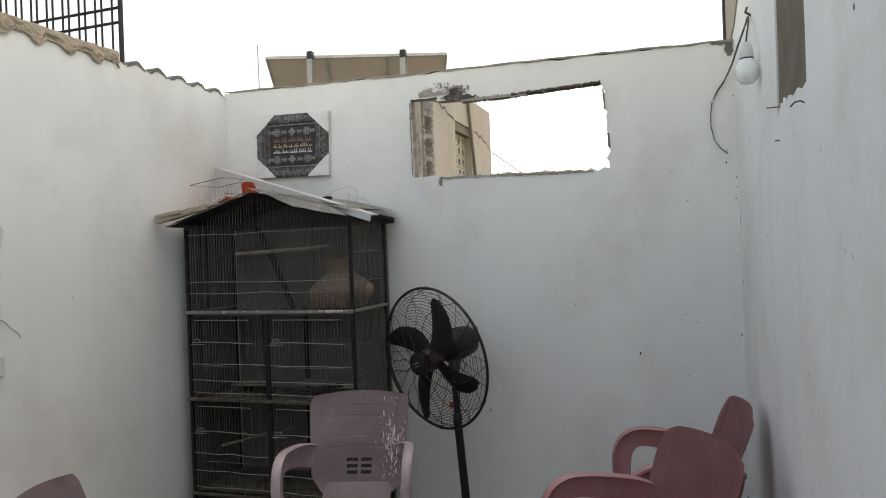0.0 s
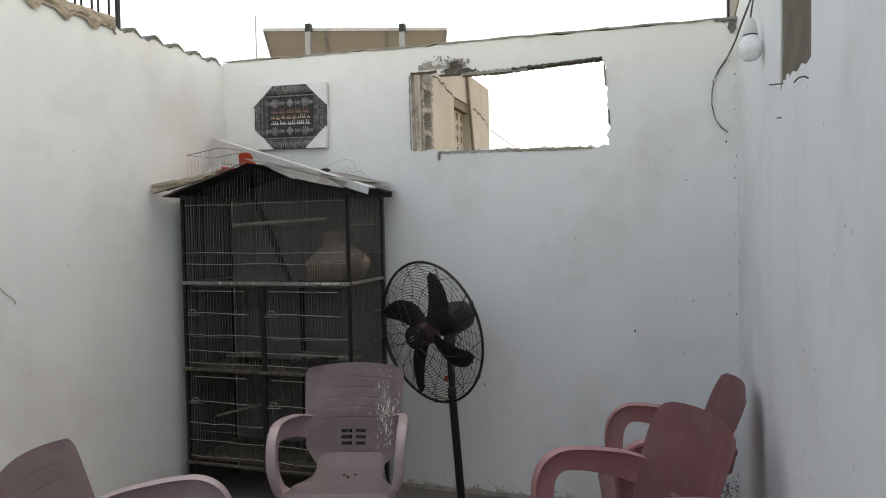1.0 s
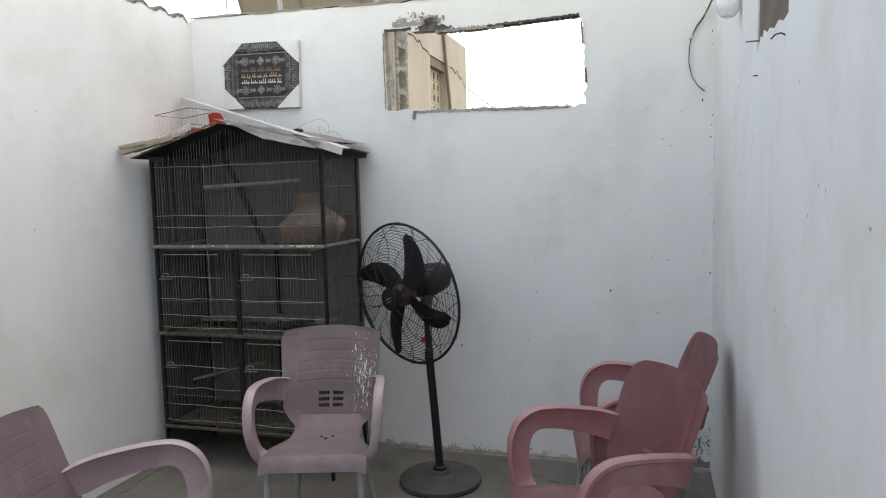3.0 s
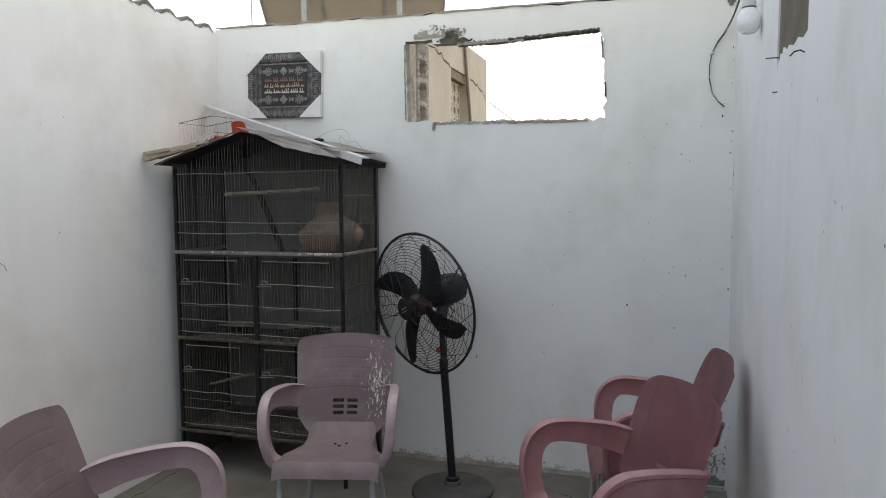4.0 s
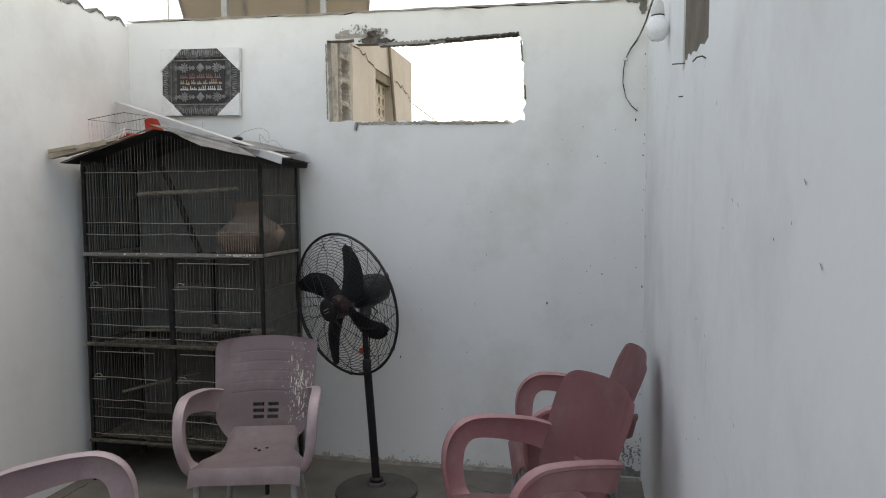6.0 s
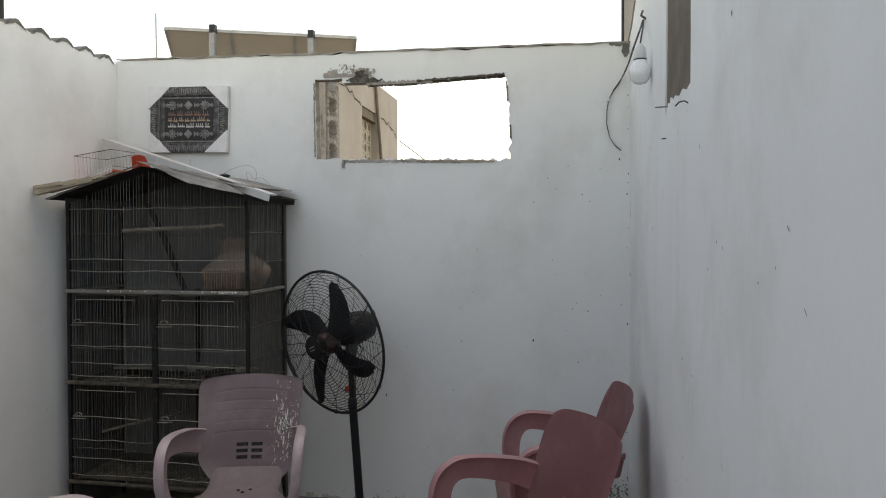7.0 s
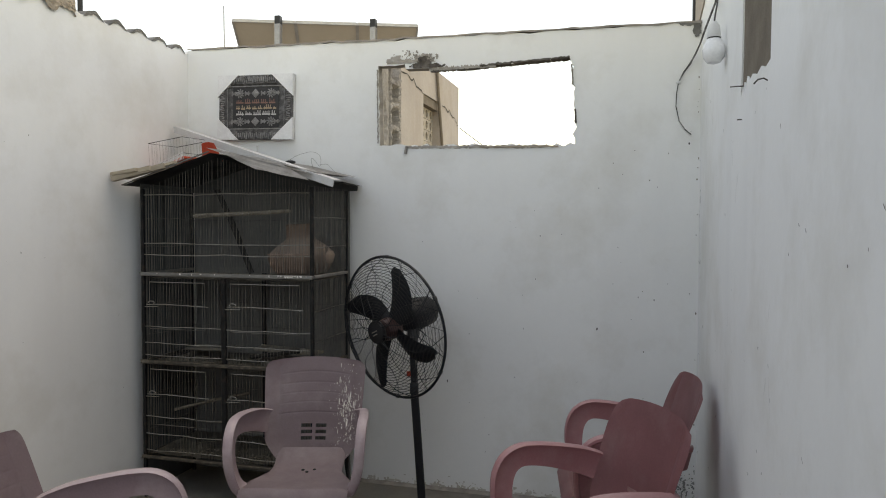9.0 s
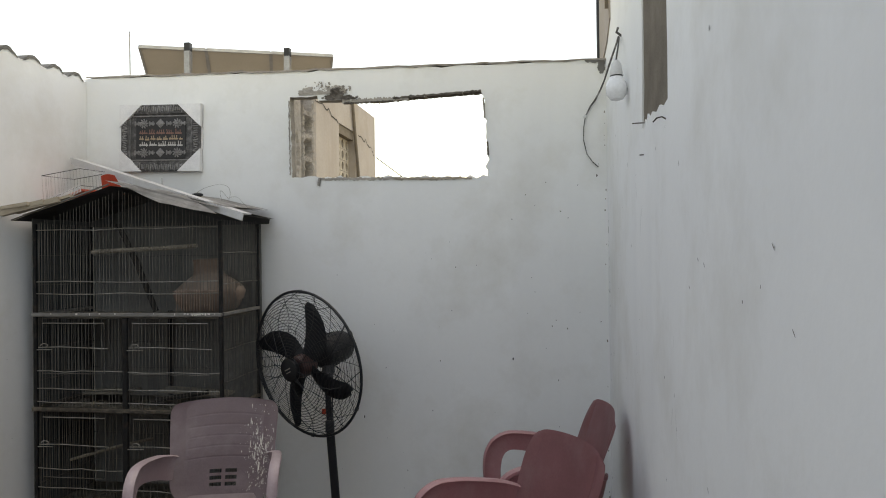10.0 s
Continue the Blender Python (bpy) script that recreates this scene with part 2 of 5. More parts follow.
# ---- mesh builder ----
class Build:
    """Collects vertices and faces of one mesh."""

    def __init__(self):
        self.v, self.f, self.m = [], [], []

    def add(self, verts, faces, slot=0):
        k = len(self.v)
        self.v += [tuple(p) for p in verts]
        self.f += [tuple(k + i for i in f) for f in faces]
        self.m += [slot] * len(faces)
        return self

    def box(self, c, s, bevel=0.0, turn=None, slot=0):
        bm = bmesh.new()
        bmesh.ops.create_cube(bm, size=1.0)
        for p in bm.verts:
            p.co = Vector((p.co.x * s[0], p.co.y * s[1], p.co.z * s[2]))
        if bevel:
            bmesh.ops.bevel(bm, geom=bm.edges[:], offset=bevel, segments=1, affect="EDGES")
        rot = Euler([radians(a) for a in turn]).to_matrix() if turn else Matrix.Identity(3)
        bm.verts.index_update()
        self.add([rot @ p.co + Vector(c) for p in bm.verts], [[q.index for q in f.verts] for f in bm.faces], slot)
        bm.free()
        return self

    def beam(self, a, b, w, h, bevel=0.0, slot=0):
        """A squared bar from a to b, w wide and h high."""
        a, b = Vector(a), Vector(b)
        d = (b - a).normalized()
        side = d.cross(Vector((0, 0, 1)))
        side = side.normalized() if side.length > 1e-4 else Vector((1, 0, 0))
        up = side.cross(d)
        ring = [(-w / 2, -h / 2), (w / 2, -h / 2), (w / 2, h / 2), (-w / 2, h / 2)]
        vs = [p + side * x + up * z for p in (a, b) for x, z in ring]
        return self.add(vs, [(3, 2, 1, 0), (4, 5, 6, 7), (0, 1, 5, 4), (1, 2, 6, 5), (2, 3, 7, 6), (3, 0, 4, 7)], slot)

    def tube(self, pts, r, n=6, closed=False, slot=0, flat=1.0, caps=True):
        pts = [Vector(p) for p in pts]
        k = len(pts)
        radii = r if isinstance(r, (list, tuple)) else [r] * k
        vs, fs, side = [], [], None
        for i, p in enumerate(pts):
            a = pts[(i - 1) % k] if closed or i else p
            b = pts[(i + 1) % k] if closed or i < k - 1 else p
            d = (b - a).normalized()
            if side is None:
                side = d.cross(Vector((0, 0, 1)))
                if side.length < 0.05:
                    side = d.cross(Vector((0, 1, 0)))
            side = (side - d * side.dot(d)).normalized()
            up = d.cross(side)
            for j in range(n):
                t = 2 * math.pi * j / n
                vs.append(p + (side * math.cos(t) + up * math.sin(t) * flat) * radii[i])
        for i in range(k if closed else k - 1):
            for j in range(n):
                q, w = i * n, ((i + 1) % k) * n
                fs.append((q + j, q + (j + 1) % n, w + (j + 1) % n, w + j))
        if caps and not closed:
            fs += [tuple(range(n))[::-1], tuple(range((k - 1) * n, k * n))]
        return self.add(vs, fs, slot)

    def lathe(self, profile, n=32, centre=(0, 0, 0), slot=0):
        c = Vector(centre)
        vs = [c + Vector((r * math.cos(2 * math.pi * j / n), r * math.sin(2 * math.pi * j / n), z)) for r, z in profile for j in range(n)]
        fs = [(i * n + j, i * n + (j + 1) % n, (i + 1) * n + (j + 1) % n, (i + 1) * n + j) for i in range(len(profile) - 1) for j in range(n)]
        fs += [tuple(range(n))[::-1], tuple(range((len(profile) - 1) * n, len(profile) * n))]
        return self.add(vs, fs, slot)

    def shell(self, us, vs, place, thick, holes=(), slot=0):
        """A sheet with thickness over the grid us x vs; holes: (u0, u1, v0, v1) left open."""
        bm = bmesh.new()
        grid = [[bm.verts.new(place(u, v)) for u in us] for v in vs]
        for j in range(len(vs) - 1):
            for i in range(len(us) - 1):
                mu, mv = (us[i] + us[i + 1]) / 2, (vs[j] + vs[j + 1]) / 2
                if not any(a < mu < b and c < mv < d for a, b, c, d in holes):
                    bm.faces.new((grid[j][i], grid[j][i + 1], grid[j + 1][i + 1], grid[j + 1][i]))
        for p in [p for p in bm.verts if not p.link_faces]:
            bm.verts.remove(p)
        bmesh.ops.solidify(bm, geom=bm.faces[:], thickness=thick)
        bmesh.ops.recalc_face_normals(bm, faces=bm.faces[:])
        bm.verts.index_update()
        self.add([p.co.copy() for p in bm.verts], [[q.index for q in f.verts] for f in bm.faces], slot)
        bm.free()
        return self

    def slab(self, outer, holes, depth, to3d, slots=(0, 1)):
        """A wall from a flat outline with openings, depth thick; the edges of the openings take slots[1]."""
        bm = bmesh.new()
        loops = []
        for loop in (outer, *holes):
            ring = [bm.verts.new((x, y, 0)) for x, y in loop]
            loops.append(ring)
            for a, b in zip(ring, ring[1:] + ring[:1]):
                bm.edges.new((a, b))
        bmesh.ops.triangle_fill(bm, use_beauty=True, use_dissolve=False, edges=bm.edges[:], normal=(0, 0, 1))
        bm.verts.index_update()
        n = len(bm.verts)
        flat = [(p.co.x, p.co.y) for p in bm.verts]
        faces = [[q.index for q in f.verts] for f in bm.faces]
        rings = [[p.index for p in ring] for ring in loops]
        bm.free()
        vs = [to3d(x, y, 0) for x, y in flat] + [to3d(x, y, depth) for x, y in flat]
        self.add(vs, faces + [[i + n for i in f][::-1] for f in faces], slots[0])
        k = len(self.v) - 2 * n
        for r, ring in enumerate(rings):
            for a, b in zip(ring, ring[1:] + ring[:1]):
                self.f.append((k + a, k + b, k + b + n, k + a + n))
                self.m.append(slots[1] if r or len(slots) == 3 else slots[0])
        return self

    def mesh(self, name, mats, smooth=False):
        me = bpy.data.meshes.new(name)
        me.from_pydata(self.v, [], self.f)
        for mat in mats if isinstance(mats, (list, tuple)) else [mats]:
            me.materials.append(mat)
        me.polygons.foreach_set("material_index", self.m)
        bm = bmesh.new()
        bm.from_mesh(me)
        bmesh.ops.recalc_face_normals(bm, faces=bm.faces[:])
        if smooth:
            for f in bm.faces:
                f.smooth = True
            for e in bm.edges:
                if len(e.link_faces) == 2 and e.calc_face_angle(0) > radians(38):
                    e.smooth = False
        bm.to_mesh(me)
        bm.free()
        me.update()
        return me


def part(name, b, mats, parent, label="", smooth=False):
    ob = new(name, b.mesh(name, mats, smooth))
    ob.parent = parent
    return tagged(ob, label)


def thing(name, m, label, category, group="", kind=""):
    ob = new(name)
    ob.empty_display_size = 0.05
    ob.matrix_world = m
    return tagged(ob, label, category, group, kind)


def single(name, b, mats, label, category, group="", kind="", m=None, smooth=False):
    ob = new(name, b.mesh(name, mats, smooth))
    if m is not None:
        ob.matrix_world = m
    return tagged(ob, label, category, group, kind)


def jag(a, b, step, amp, rnd, ends=False):
    """Points from a to b with an uneven line between; b is left out."""
    n = max(2, int(math.dist(a, b) / step))
    dx, dz = b[0] - a[0], b[1] - a[1]
    length = math.hypot(dx, dz)
    out = []
    for i in range(n):
        t = i / n + (rnd.uniform(-0.3, 0.3) / n if i else 0)
        o = rnd.gauss(0, amp) if i or ends else 0
        out.append((a[0] + dx * t - dz / length * o, a[1] + dz * t + dx / length * o))
    return out


# ---- the roofless room ----
XL, XR, YB, YF = -2.02, 0.765, 3.70, -1.6
TOP = 2.37
rnd = random.Random(5)

# floor slab
b = Build()
us = [XL - 0.2 + i * (XR - XL + 0.4) / 24 for i in range(25)]
vs = [YF - 0.2 + i * (YB - YF + 0.4) / 40 for i in range(41)]
b.shell(us, vs, lambda u, v: (u, v, 0.004 * (noise.noise(Vector((u * 1.5, v * 1.5, 0))) - 0.3) if XL < u < XR and YF < v < YB else -0.003), -0.1)
floor = single("floor", b, FLOOR_MAT, "dusty grey-beige cement floor with cracks and stains", "floor", kind="structure", smooth=True)

# back wall with its broken opening
outer = [(XL - 0.2, 0.0), (XR, 0.0)]
outer += jag((XR, 2.350), (-0.64, 2.372), 0.05, 0.0035, rnd) + jag((-0.64, 2.372), (-1.95, 2.392), 0.05, 0.0035, rnd) + jag((-1.95, 2.392), (XL - 0.2, 2.40), 0.07, 0.004, rnd) + [(XL - 0.2, 2.40)]
hole = []
hole += jag((-0.846, 1.818), (0.178, 1.797), 0.028, 0.006, rnd)
hole += jag((0.180, 1.797), (0.165, 2.02), 0.025, 0.007, rnd)
hole += jag((0.176, 2.02), (0.160, 2.217), 0.025, 0.006, rnd)
hole += jag((0.150, 2.224), (-0.30, 2.209), 0.026, 0.004, rnd)
hole += jag((-0.32, 2.203), (-0.56, 2.208), 0.03, 0.004, rnd)
hole += [(-0.575, 2.212), (-0.70, 2.215), (-0.705, 2.24), (-0.76, 2.235)]
hole += jag((-0.79, 2.238), (-0.85, 2.242), 0.03, 0.003, rnd)
hole += jag((-0.853, 2.240), (-0.846, 1.83), 0.03, 0.0015, rnd)
b = Build().slab(outer, [hole], 0.06, lambda x, z, d: (x, YB + d, z), (0, 1))
wall_back = single("wall_north", b, [PAINT, CONCRETE], "white-painted plaster wall with a rough hole broken through", "wall", kind="structure")

# plaster broken off round the opening
def patch(name, us, vs, keep, place, mat, parent, label):
    """A thin crumbled patch: the cells of a fine grid for which keep(u, v) holds, set out by place(u, v)."""
    idx, pts, fs = {}, [], []

    def at(i, j):
        if (i, j) not in idx:
            idx[i, j] = len(pts)
            pts.append(place(us[i], vs[j]))
        return idx[i, j]

    for i in range(len(us) - 1):
        for j in range(len(vs) - 1):
            if keep((us[i] + us[i + 1]) / 2, (vs[j] + vs[j + 1]) / 2):
                fs.append((at(i, j), at(i + 1, j), at(i + 1, j + 1), at(i, j + 1)))
    return part(name, Build().add(pts, fs), mat, parent, label)


def rough(x, z, k, seed):
    return noise.noise(Vector((x * k, z * k, seed))) + 0.5 * noise.noise(Vector((x * k * 2.7, z * k * 2.7, seed + 3)))


def lump(x, z, cx, cz, rx, rz):
    return 1 - ((x - cx) / rx) ** 2 - ((z - cz) / rz) ** 2


# plaster broken away over the opening: a pale ragged bed with darker rubble standing in it
us, vs = list(np.linspace(-0.90, -0.46, 110)), list(np.linspace(2.205, 2.335, 34))
patch("broken_plaster", us, vs,
      lambda x, z: z > 2.243 and max(lump(x, z, -0.760, 2.252, 0.060, 0.046), lump(x, z, -0.59, 2.240, 0.10, 0.052), lump(x, z, -0.70, 2.248, 0.12, 0.022)) + 0.75 * rough(x, z, 34, 1) > 0.30,
      lambda x, z: (x, YB - 0.0035 - 0.004 * max(0, rough(x, z, 60, 4)), z), BLOCK, wall_back, "chipped plaster showing grey rubble")
patch("broken_plaster", us, vs,
      lambda x, z: z > 2.214 and max(lump(x, z, -0.60, 2.236, 0.062, 0.040), lump(x, z, -0.58, 2.222, 0.11, 0.018)) + 0.7 * rough(x, z, 46, 8) > 0.32,
      lambda x, z: (x, YB - 0.010 - 0.012 * max(0, rough(x, z, 50, 9)) + 0.05 * max(0.0, 2.225 - z), z), RAW, wall_back, "dark raw rubble")
patch("broken_plaster", us, vs,
      lambda x, z: z > 2.243 and max(lump(x, z, -0.66, 2.285, 0.10, 0.045), lump(x, z, -0.56, 2.27, 0.07, 0.03)) + 0.9 * rough(x, z, 70, 21) > 1.0,
      lambda x, z: (x, YB - 0.007, z), CONCRETE, wall_back, "grey crumbs of mortar")
# a thin bare rim along the edges of the hole
for a0, a1, w, sd, rim in [((-0.57, 2.206), (-0.22, 2.207), 0.012, 1, BLOCK), ((-0.56, 2.194), (-0.30, 2.195), 0.004, 6, RAW), ((-0.30, 2.209), (0.152, 2.226), 0.0060, 5, RAW), ((-0.70, 1.806), (0.05, 1.790), 0.009, 2, BLOCK), ((-0.30, 1.795), (0.10, 1.788), 0.0045, 7, MORTAR), ((0.185, 1.90), (0.180, 1.97), 0.0048, 3, RAW), ((0.168, 2.09), (0.162, 2.19), 0.004, 8, CONCRETE), ((-0.854, 1.83), (-0.858, 2.22), 0.0035, 4, CONCRETE), ((-0.70, 1.770), (-0.695, 1.81), 0.007, 9, CONCRETE)]:
    r = random.Random(sd)
    b = Build()
    n = 80
    deep = 0.058 if sd == 5 else 0.012
    lo = jag(a0, a1, math.dist(a0, a1) / n, w * 0.25, r) + [a1]
    vs, fs = [], []
    dx, dz = (a1[0] - a0[0]), (a1[1] - a0[1])
    ln = math.hypot(dx, dz)
    for i, (x, z) in enumerate(lo):
        k = w * max(0.25, 0.75 + 0.7 * noise.noise(Vector((i * 0.21, sd * 5.0, 0))) + 0.3 * noise.noise(Vector((i * 0.9, sd * 3.0, 4))))
        ox, oz = -dz / ln * k, dx / ln * k
        vs += [(x - ox, YB - 0.0015 - 0.0008 * sd, z - oz), (x + ox, YB - 0.0015 - 0.0008 * sd, z + oz), (x + ox, YB + deep, z + oz), (x - ox, YB + deep, z - oz)]
    for i in range(len(lo) - 1):
        q = 4 * i
        fs += [(q, q + 1, q + 5, q + 4), (q + 1, q + 2, q + 6, q + 5), (q + 3, q, q + 4, q + 7), (q + 2, q + 3, q + 7, q + 6)]
    part("broken_edge", b.add(vs, fs), rim, wall_back, "ragged bare mortar edge")

# mortar capping on the back wall
b = Build()
pts = jag((XL, 2.399), (-0.64, 2.374), 0.06, 0.003, rnd) + jag((-0.64, 2.374), (XR, 2.353), 0.06, 0.003, rnd) + [(XR, 2.353)]
vs, fs = [], []
for x, z in pts:
    k = rnd.uniform(0.000, 0.007)
    vs += [(x, YB - 0.004 - k * 0.4, z - 0.002 - k), (x, YB - 0.003, z + 0.005), (x, YB + 0.065, z + 0.006), (x, YB + 0.065, z - 0.01)]
for i in range(len(pts) - 1):
    q = 4 * i
    fs += [(q, q + 4, q + 5, q + 1), (q + 1, q + 5, q + 6, q + 2), (q + 2, q + 6, q + 7, q + 3)]
part("coping", b.add(vs, fs), CONCRETE, wall_back, "thin grey mortar coping")

# left wall, its top scalloped where corrugated sheets lay
outer = [(YF - 0.2, 0.0), (YB, 0.0), (YB, 2.385)]
y = YB
while y > 2.84:
    y -= 0.0115
    ph = (YB - 0.02 - y) / 0.158 % 1.0
    bumpz = 0.036 * max(0.0, math.sin(math.pi * min(1, ph * 1.25))) ** 1.1 * (1 if ph < 0.8 else 0) + 0.004 * noise.noise(Vector((y * 30, 0, 3)))
    outer.append((y, 2.372 + bumpz))
outer += jag((2.83, 2.378), (YF - 0.2, 2.366), 0.04, 0.006, rnd) + [(YF - 0.2, 2.366)]
b = Build().slab(outer, [], 0.2, lambda y, z, d: (XL - d, y, z), (0, 0))
wall_left = single("wall_west", b, PAINT, "white-painted wall with a scalloped broken top edge", "wall", kind="structure")
# grey undersides of the old corrugated sheet bedded in the wall's top
for i in range(5):
    yc = YB - 0.02 - 0.158 * (i + 0.46)
    b = Build()
    vs, fs = [], []
    for k in range(9):
        t = k / 8
        yy = yc + 0.062 * (0.5 - t) * 2
        zz = 2.372 + 0.036 * math.sin(math.pi * t) ** 0.8 + rnd.uniform(-0.004, 0.004)
        vs += [(XL + 0.004, yy, zz - 0.003 - 0.030 * t ** 0.7 * rnd.uniform(0.55, 1.0) * math.sin(math.pi * min(1, 0.08 + t * 0.92)) ** 0.6), (XL + 0.005, yy, zz + 0.001), (XL - 0.20, yy, zz + 0.003)]
    for k in range(8):
        q = 3 * k
        fs += [(q, q + 1, q + 4, q + 3), (q + 1, q + 2, q + 5, q + 4)]
    part("sheet_stub", b.add(vs, fs), STUB, wall_left, "grey stub of corrugated cement sheet")
# brown mortar band with a ragged lower edge
b = Build()
n, m = 420, 11
us = [2.86 - i * (2.86 - YF) / n for i in range(n + 1)]


def bed(yy, k):
    t = k / (m - 1)
    ph = (yy / 0.158) % 1.0
    low = 2.372 - 0.034 * max(0, math.sin(2 * math.pi * ph)) ** 0.7 - 0.016 * abs(noise.noise(Vector((yy * 26, 1, 0))))
    hi = 2.424 + 0.010 * noise.noise(Vector((yy * 9, 4, 0)))
    turn = radians(-35 + 125 * t)
    lump = 0.008 * noise.noise(Vector((yy * 30, t * 3, 9))) + 0.006 * noise.noise(Vector((yy * 85, t * 8, 2)))
    pit = 0.030 * max(0.0, noise.noise(Vector((yy * 14, t * 2.2, 5))) - 0.18) * (1 - t)
    out = 0.004 + 0.009 * max(0.0, math.cos(turn)) + (lump - pit) * math.sin(math.pi * min(1, 0.1 + t))
    return (XL + max(0.002, out), yy, low + (hi - low) * t + lump * 0.5)


vs = [bed(yy, k) if k < m else ((XL - 0.2, yy, 2.43) if k == m else (XL - 0.2, yy, 2.34)) for yy in us for k in range(m + 2)]
fs = [(i * (m + 2) + k, (i + 1) * (m + 2) + k, (i + 1) * (m + 2) + k + 1, i * (m + 2) + k + 1) for i in range(n) for k in range(m + 1)]
fs += [tuple(range(m + 2)), tuple(n * (m + 2) + k for k in range(m + 2))[::-1]]
part("mortar_band", b.add(vs, fs), MORTAR, wall_left, "ragged lumpy beige-brown mortar bed")

# right wall, two storeys, with a chase cut through its plaster
chase = [(2.37, 4.21)] + jag((2.37, 4.2), (2.412, 1.835), 0.16, 0.002, rnd)
chase += [(2.424, 1.79), (2.408, 1.768), (2.394, 1.800), (2.380, 1.774), (2.366, 1.806), (2.34, 1.780), (2.31, 1.812), (2.27, 1.792), (2.22, 1.800), (2.15, 1.784), (2.09, 1.792), (2.03, 1.776)]
chase += jag((1.968, 1.782), (1.955, 4.2), 0.12, 0.005, rnd) + [(1.955, 4.21)]
# the unseen near end is kept low so more skylight reaches the left wall
outer = [(YF - 0.2, 0.0), (4.02, 0.0), (4.02, 4.2)] + chase[1:-1] + [(1.955, 4.2), (1.7, 4.2), (1.7, 2.40), (YF - 0.2, 2.38)]
b = Build().slab(outer, [], 0.005, lambda y, z, d: (XR + d, y, z), (0, 0))
wall_right = single("wall_east", b, PAINT, "white-painted wall, tall at its far end, with vertical streaks and dark specks", "wall", kind="structure")
b = Build().box((XR + 0.105, 2.86, 2.1), (0.20, 2.32, 4.2)).box((XR + 0.105, (YF - 0.2 + 1.7) / 2, 1.19), (0.20, 1.7 - YF + 0.2, 2.38))
part("masonry", b, BROWN, wall_right, "bare brown masonry core")
b = Build().slab([(3.42, 2.46), (3.60, 2.40), (4.015, 2.356), (4.015, 4.19), (3.52, 4.19)], [], 0.006, lambda y, z, d: (XR - d, y, z), (0, 0))
part("plaster_strip", b, PLASTER, wall_right, "unpainted pinkish-beige plaster")
# added round bar that draws the wall's dark end edge, not a pipe
b = Build().tube([(XR - 0.006, 4.03, 2.36), (XR - 0.006, 4.03, 4.2)], 0.014, 8)
part("downpipe", b, BLACK_METAL, wall_right, "thin dark line along the wall's end")
b = Build().beam((XR - 0.012, 3.46, 2.52), (XR - 0.012, 3.48, 4.1), 0.02, 0.014)
part("batten", b, BROWN, wall_right, "thin brown batten")

# near wall behind the walk
b = Build().box(((XL + XR) / 2, YF - 0.1, 1.19), (XR - XL + 0.4, 0.2, 2.38))
single("wall_south", b, PAINT, "white-painted wall closing the room", "wall", kind="structure")

# faint grey scuffs left on the tall wall
b = Build()
r = random.Random(33)
for k in range(9):
    y0, z0 = r.uniform(1.3, 3.4), r.uniform(0.7, 1.9)
    ln, lean, w = r.uniform(0.03, 0.10), r.uniform(-0.5, 0.5), r.uniform(0.0008, 0.002)
    vs = []
    for q in range(7):
        t = q / 6
        k2 = w * math.sin(math.pi * (0.08 + 0.84 * t))
        vs += [(XR - 0.0012, y0 + lean * ln * t - k2, z0 + ln * t), (XR - 0.0012, y0 + lean * ln * t + k2, z0 + ln * t)]
    b.add(vs, [(2 * q, 2 * q + 1, 2 * q + 3, 2 * q + 2) for q in range(6)])
tagged(part("scuffs", b, SCUFF, wall_right, "faint grey scuffs"), kind="stuff")
# dark crumbled plaster where the walls meet under the coping
us, vs = list(np.linspace(0.66, XR - 0.004, 40)), list(np.linspace(2.26, 2.352, 36))
patch("broken_plaster", us, vs, lambda x, z: max(lump(x, z, 0.745, 2.325, 0.022, 0.05), lump(x, z, 0.70, 2.347, 0.06, 0.012)) + 0.7 * rough(x, z, 60, 31) > 0.25,
      lambda x, z: (x, YB - 0.004, z), STUB, wall_back, "dark crumbled plaster")
# small chips and fly spots on the walls
def marks(parent, count, seed, place, us, zs, small=0.0018, big=0.0048):
    r = random.Random(seed)
    b = Build()
    for i in range(count):
        u, z = r.uniform(*us), r.uniform(*zs)
        w = r.uniform(small, big) * (0.6 if i % 3 else 1.0)
        h = w * r.choice((1.0, 1.4, 2.0, 2.6))
        n = 7
        ring = [(u + w * r.uniform(0.7, 1.1) * math.cos(2 * math.pi * q / n), z + h * r.uniform(0.7, 1.1) * math.sin(2 * math.pi * q / n)) for q in range(n)]
        b.add([place(x, y) for x, y in ring], [tuple(range(n))])
    tagged(part("wall_chips", b, CRACK if seed % 2 else BROWN, parent, "small dark chips in the paint"), kind="stuff")


marks(wall_right, 40, 1, lambda y, z: (XR - 0.0015, y, z), (1.2, 3.6), (0.2, 2.1), 0.0014, 0.0042)
marks(wall_right, 20, 2, lambda y, z: (XR - 0.0015, y, z), (1.3, 3.6), (0.2, 2.3), 0.0012, 0.003)
marks(wall_right, 16, 3, lambda y, z: (XR - 0.0015, y, z), (3.60, 3.695), (0.3, 2.0), 0.004, 0.009)
marks(wall_back, 16, 5, lambda x, z: (x, YB - 0.0015, z), (0.2, 0.74), (0.5, 2.0), 0.0018, 0.0042)
marks(wall_back, 34, 7, lambda x, z: (x, YB - 0.0015, z), (-0.7, 0.7), (0.1, 1.5), 0.0012, 0.0034)
marks(wall_back, 16, 4, lambda x, z: (x, YB - 0.0015, z), (XR - 0.014, XR - 0.004), (0.25, 2.1), 0.002, 0.005)
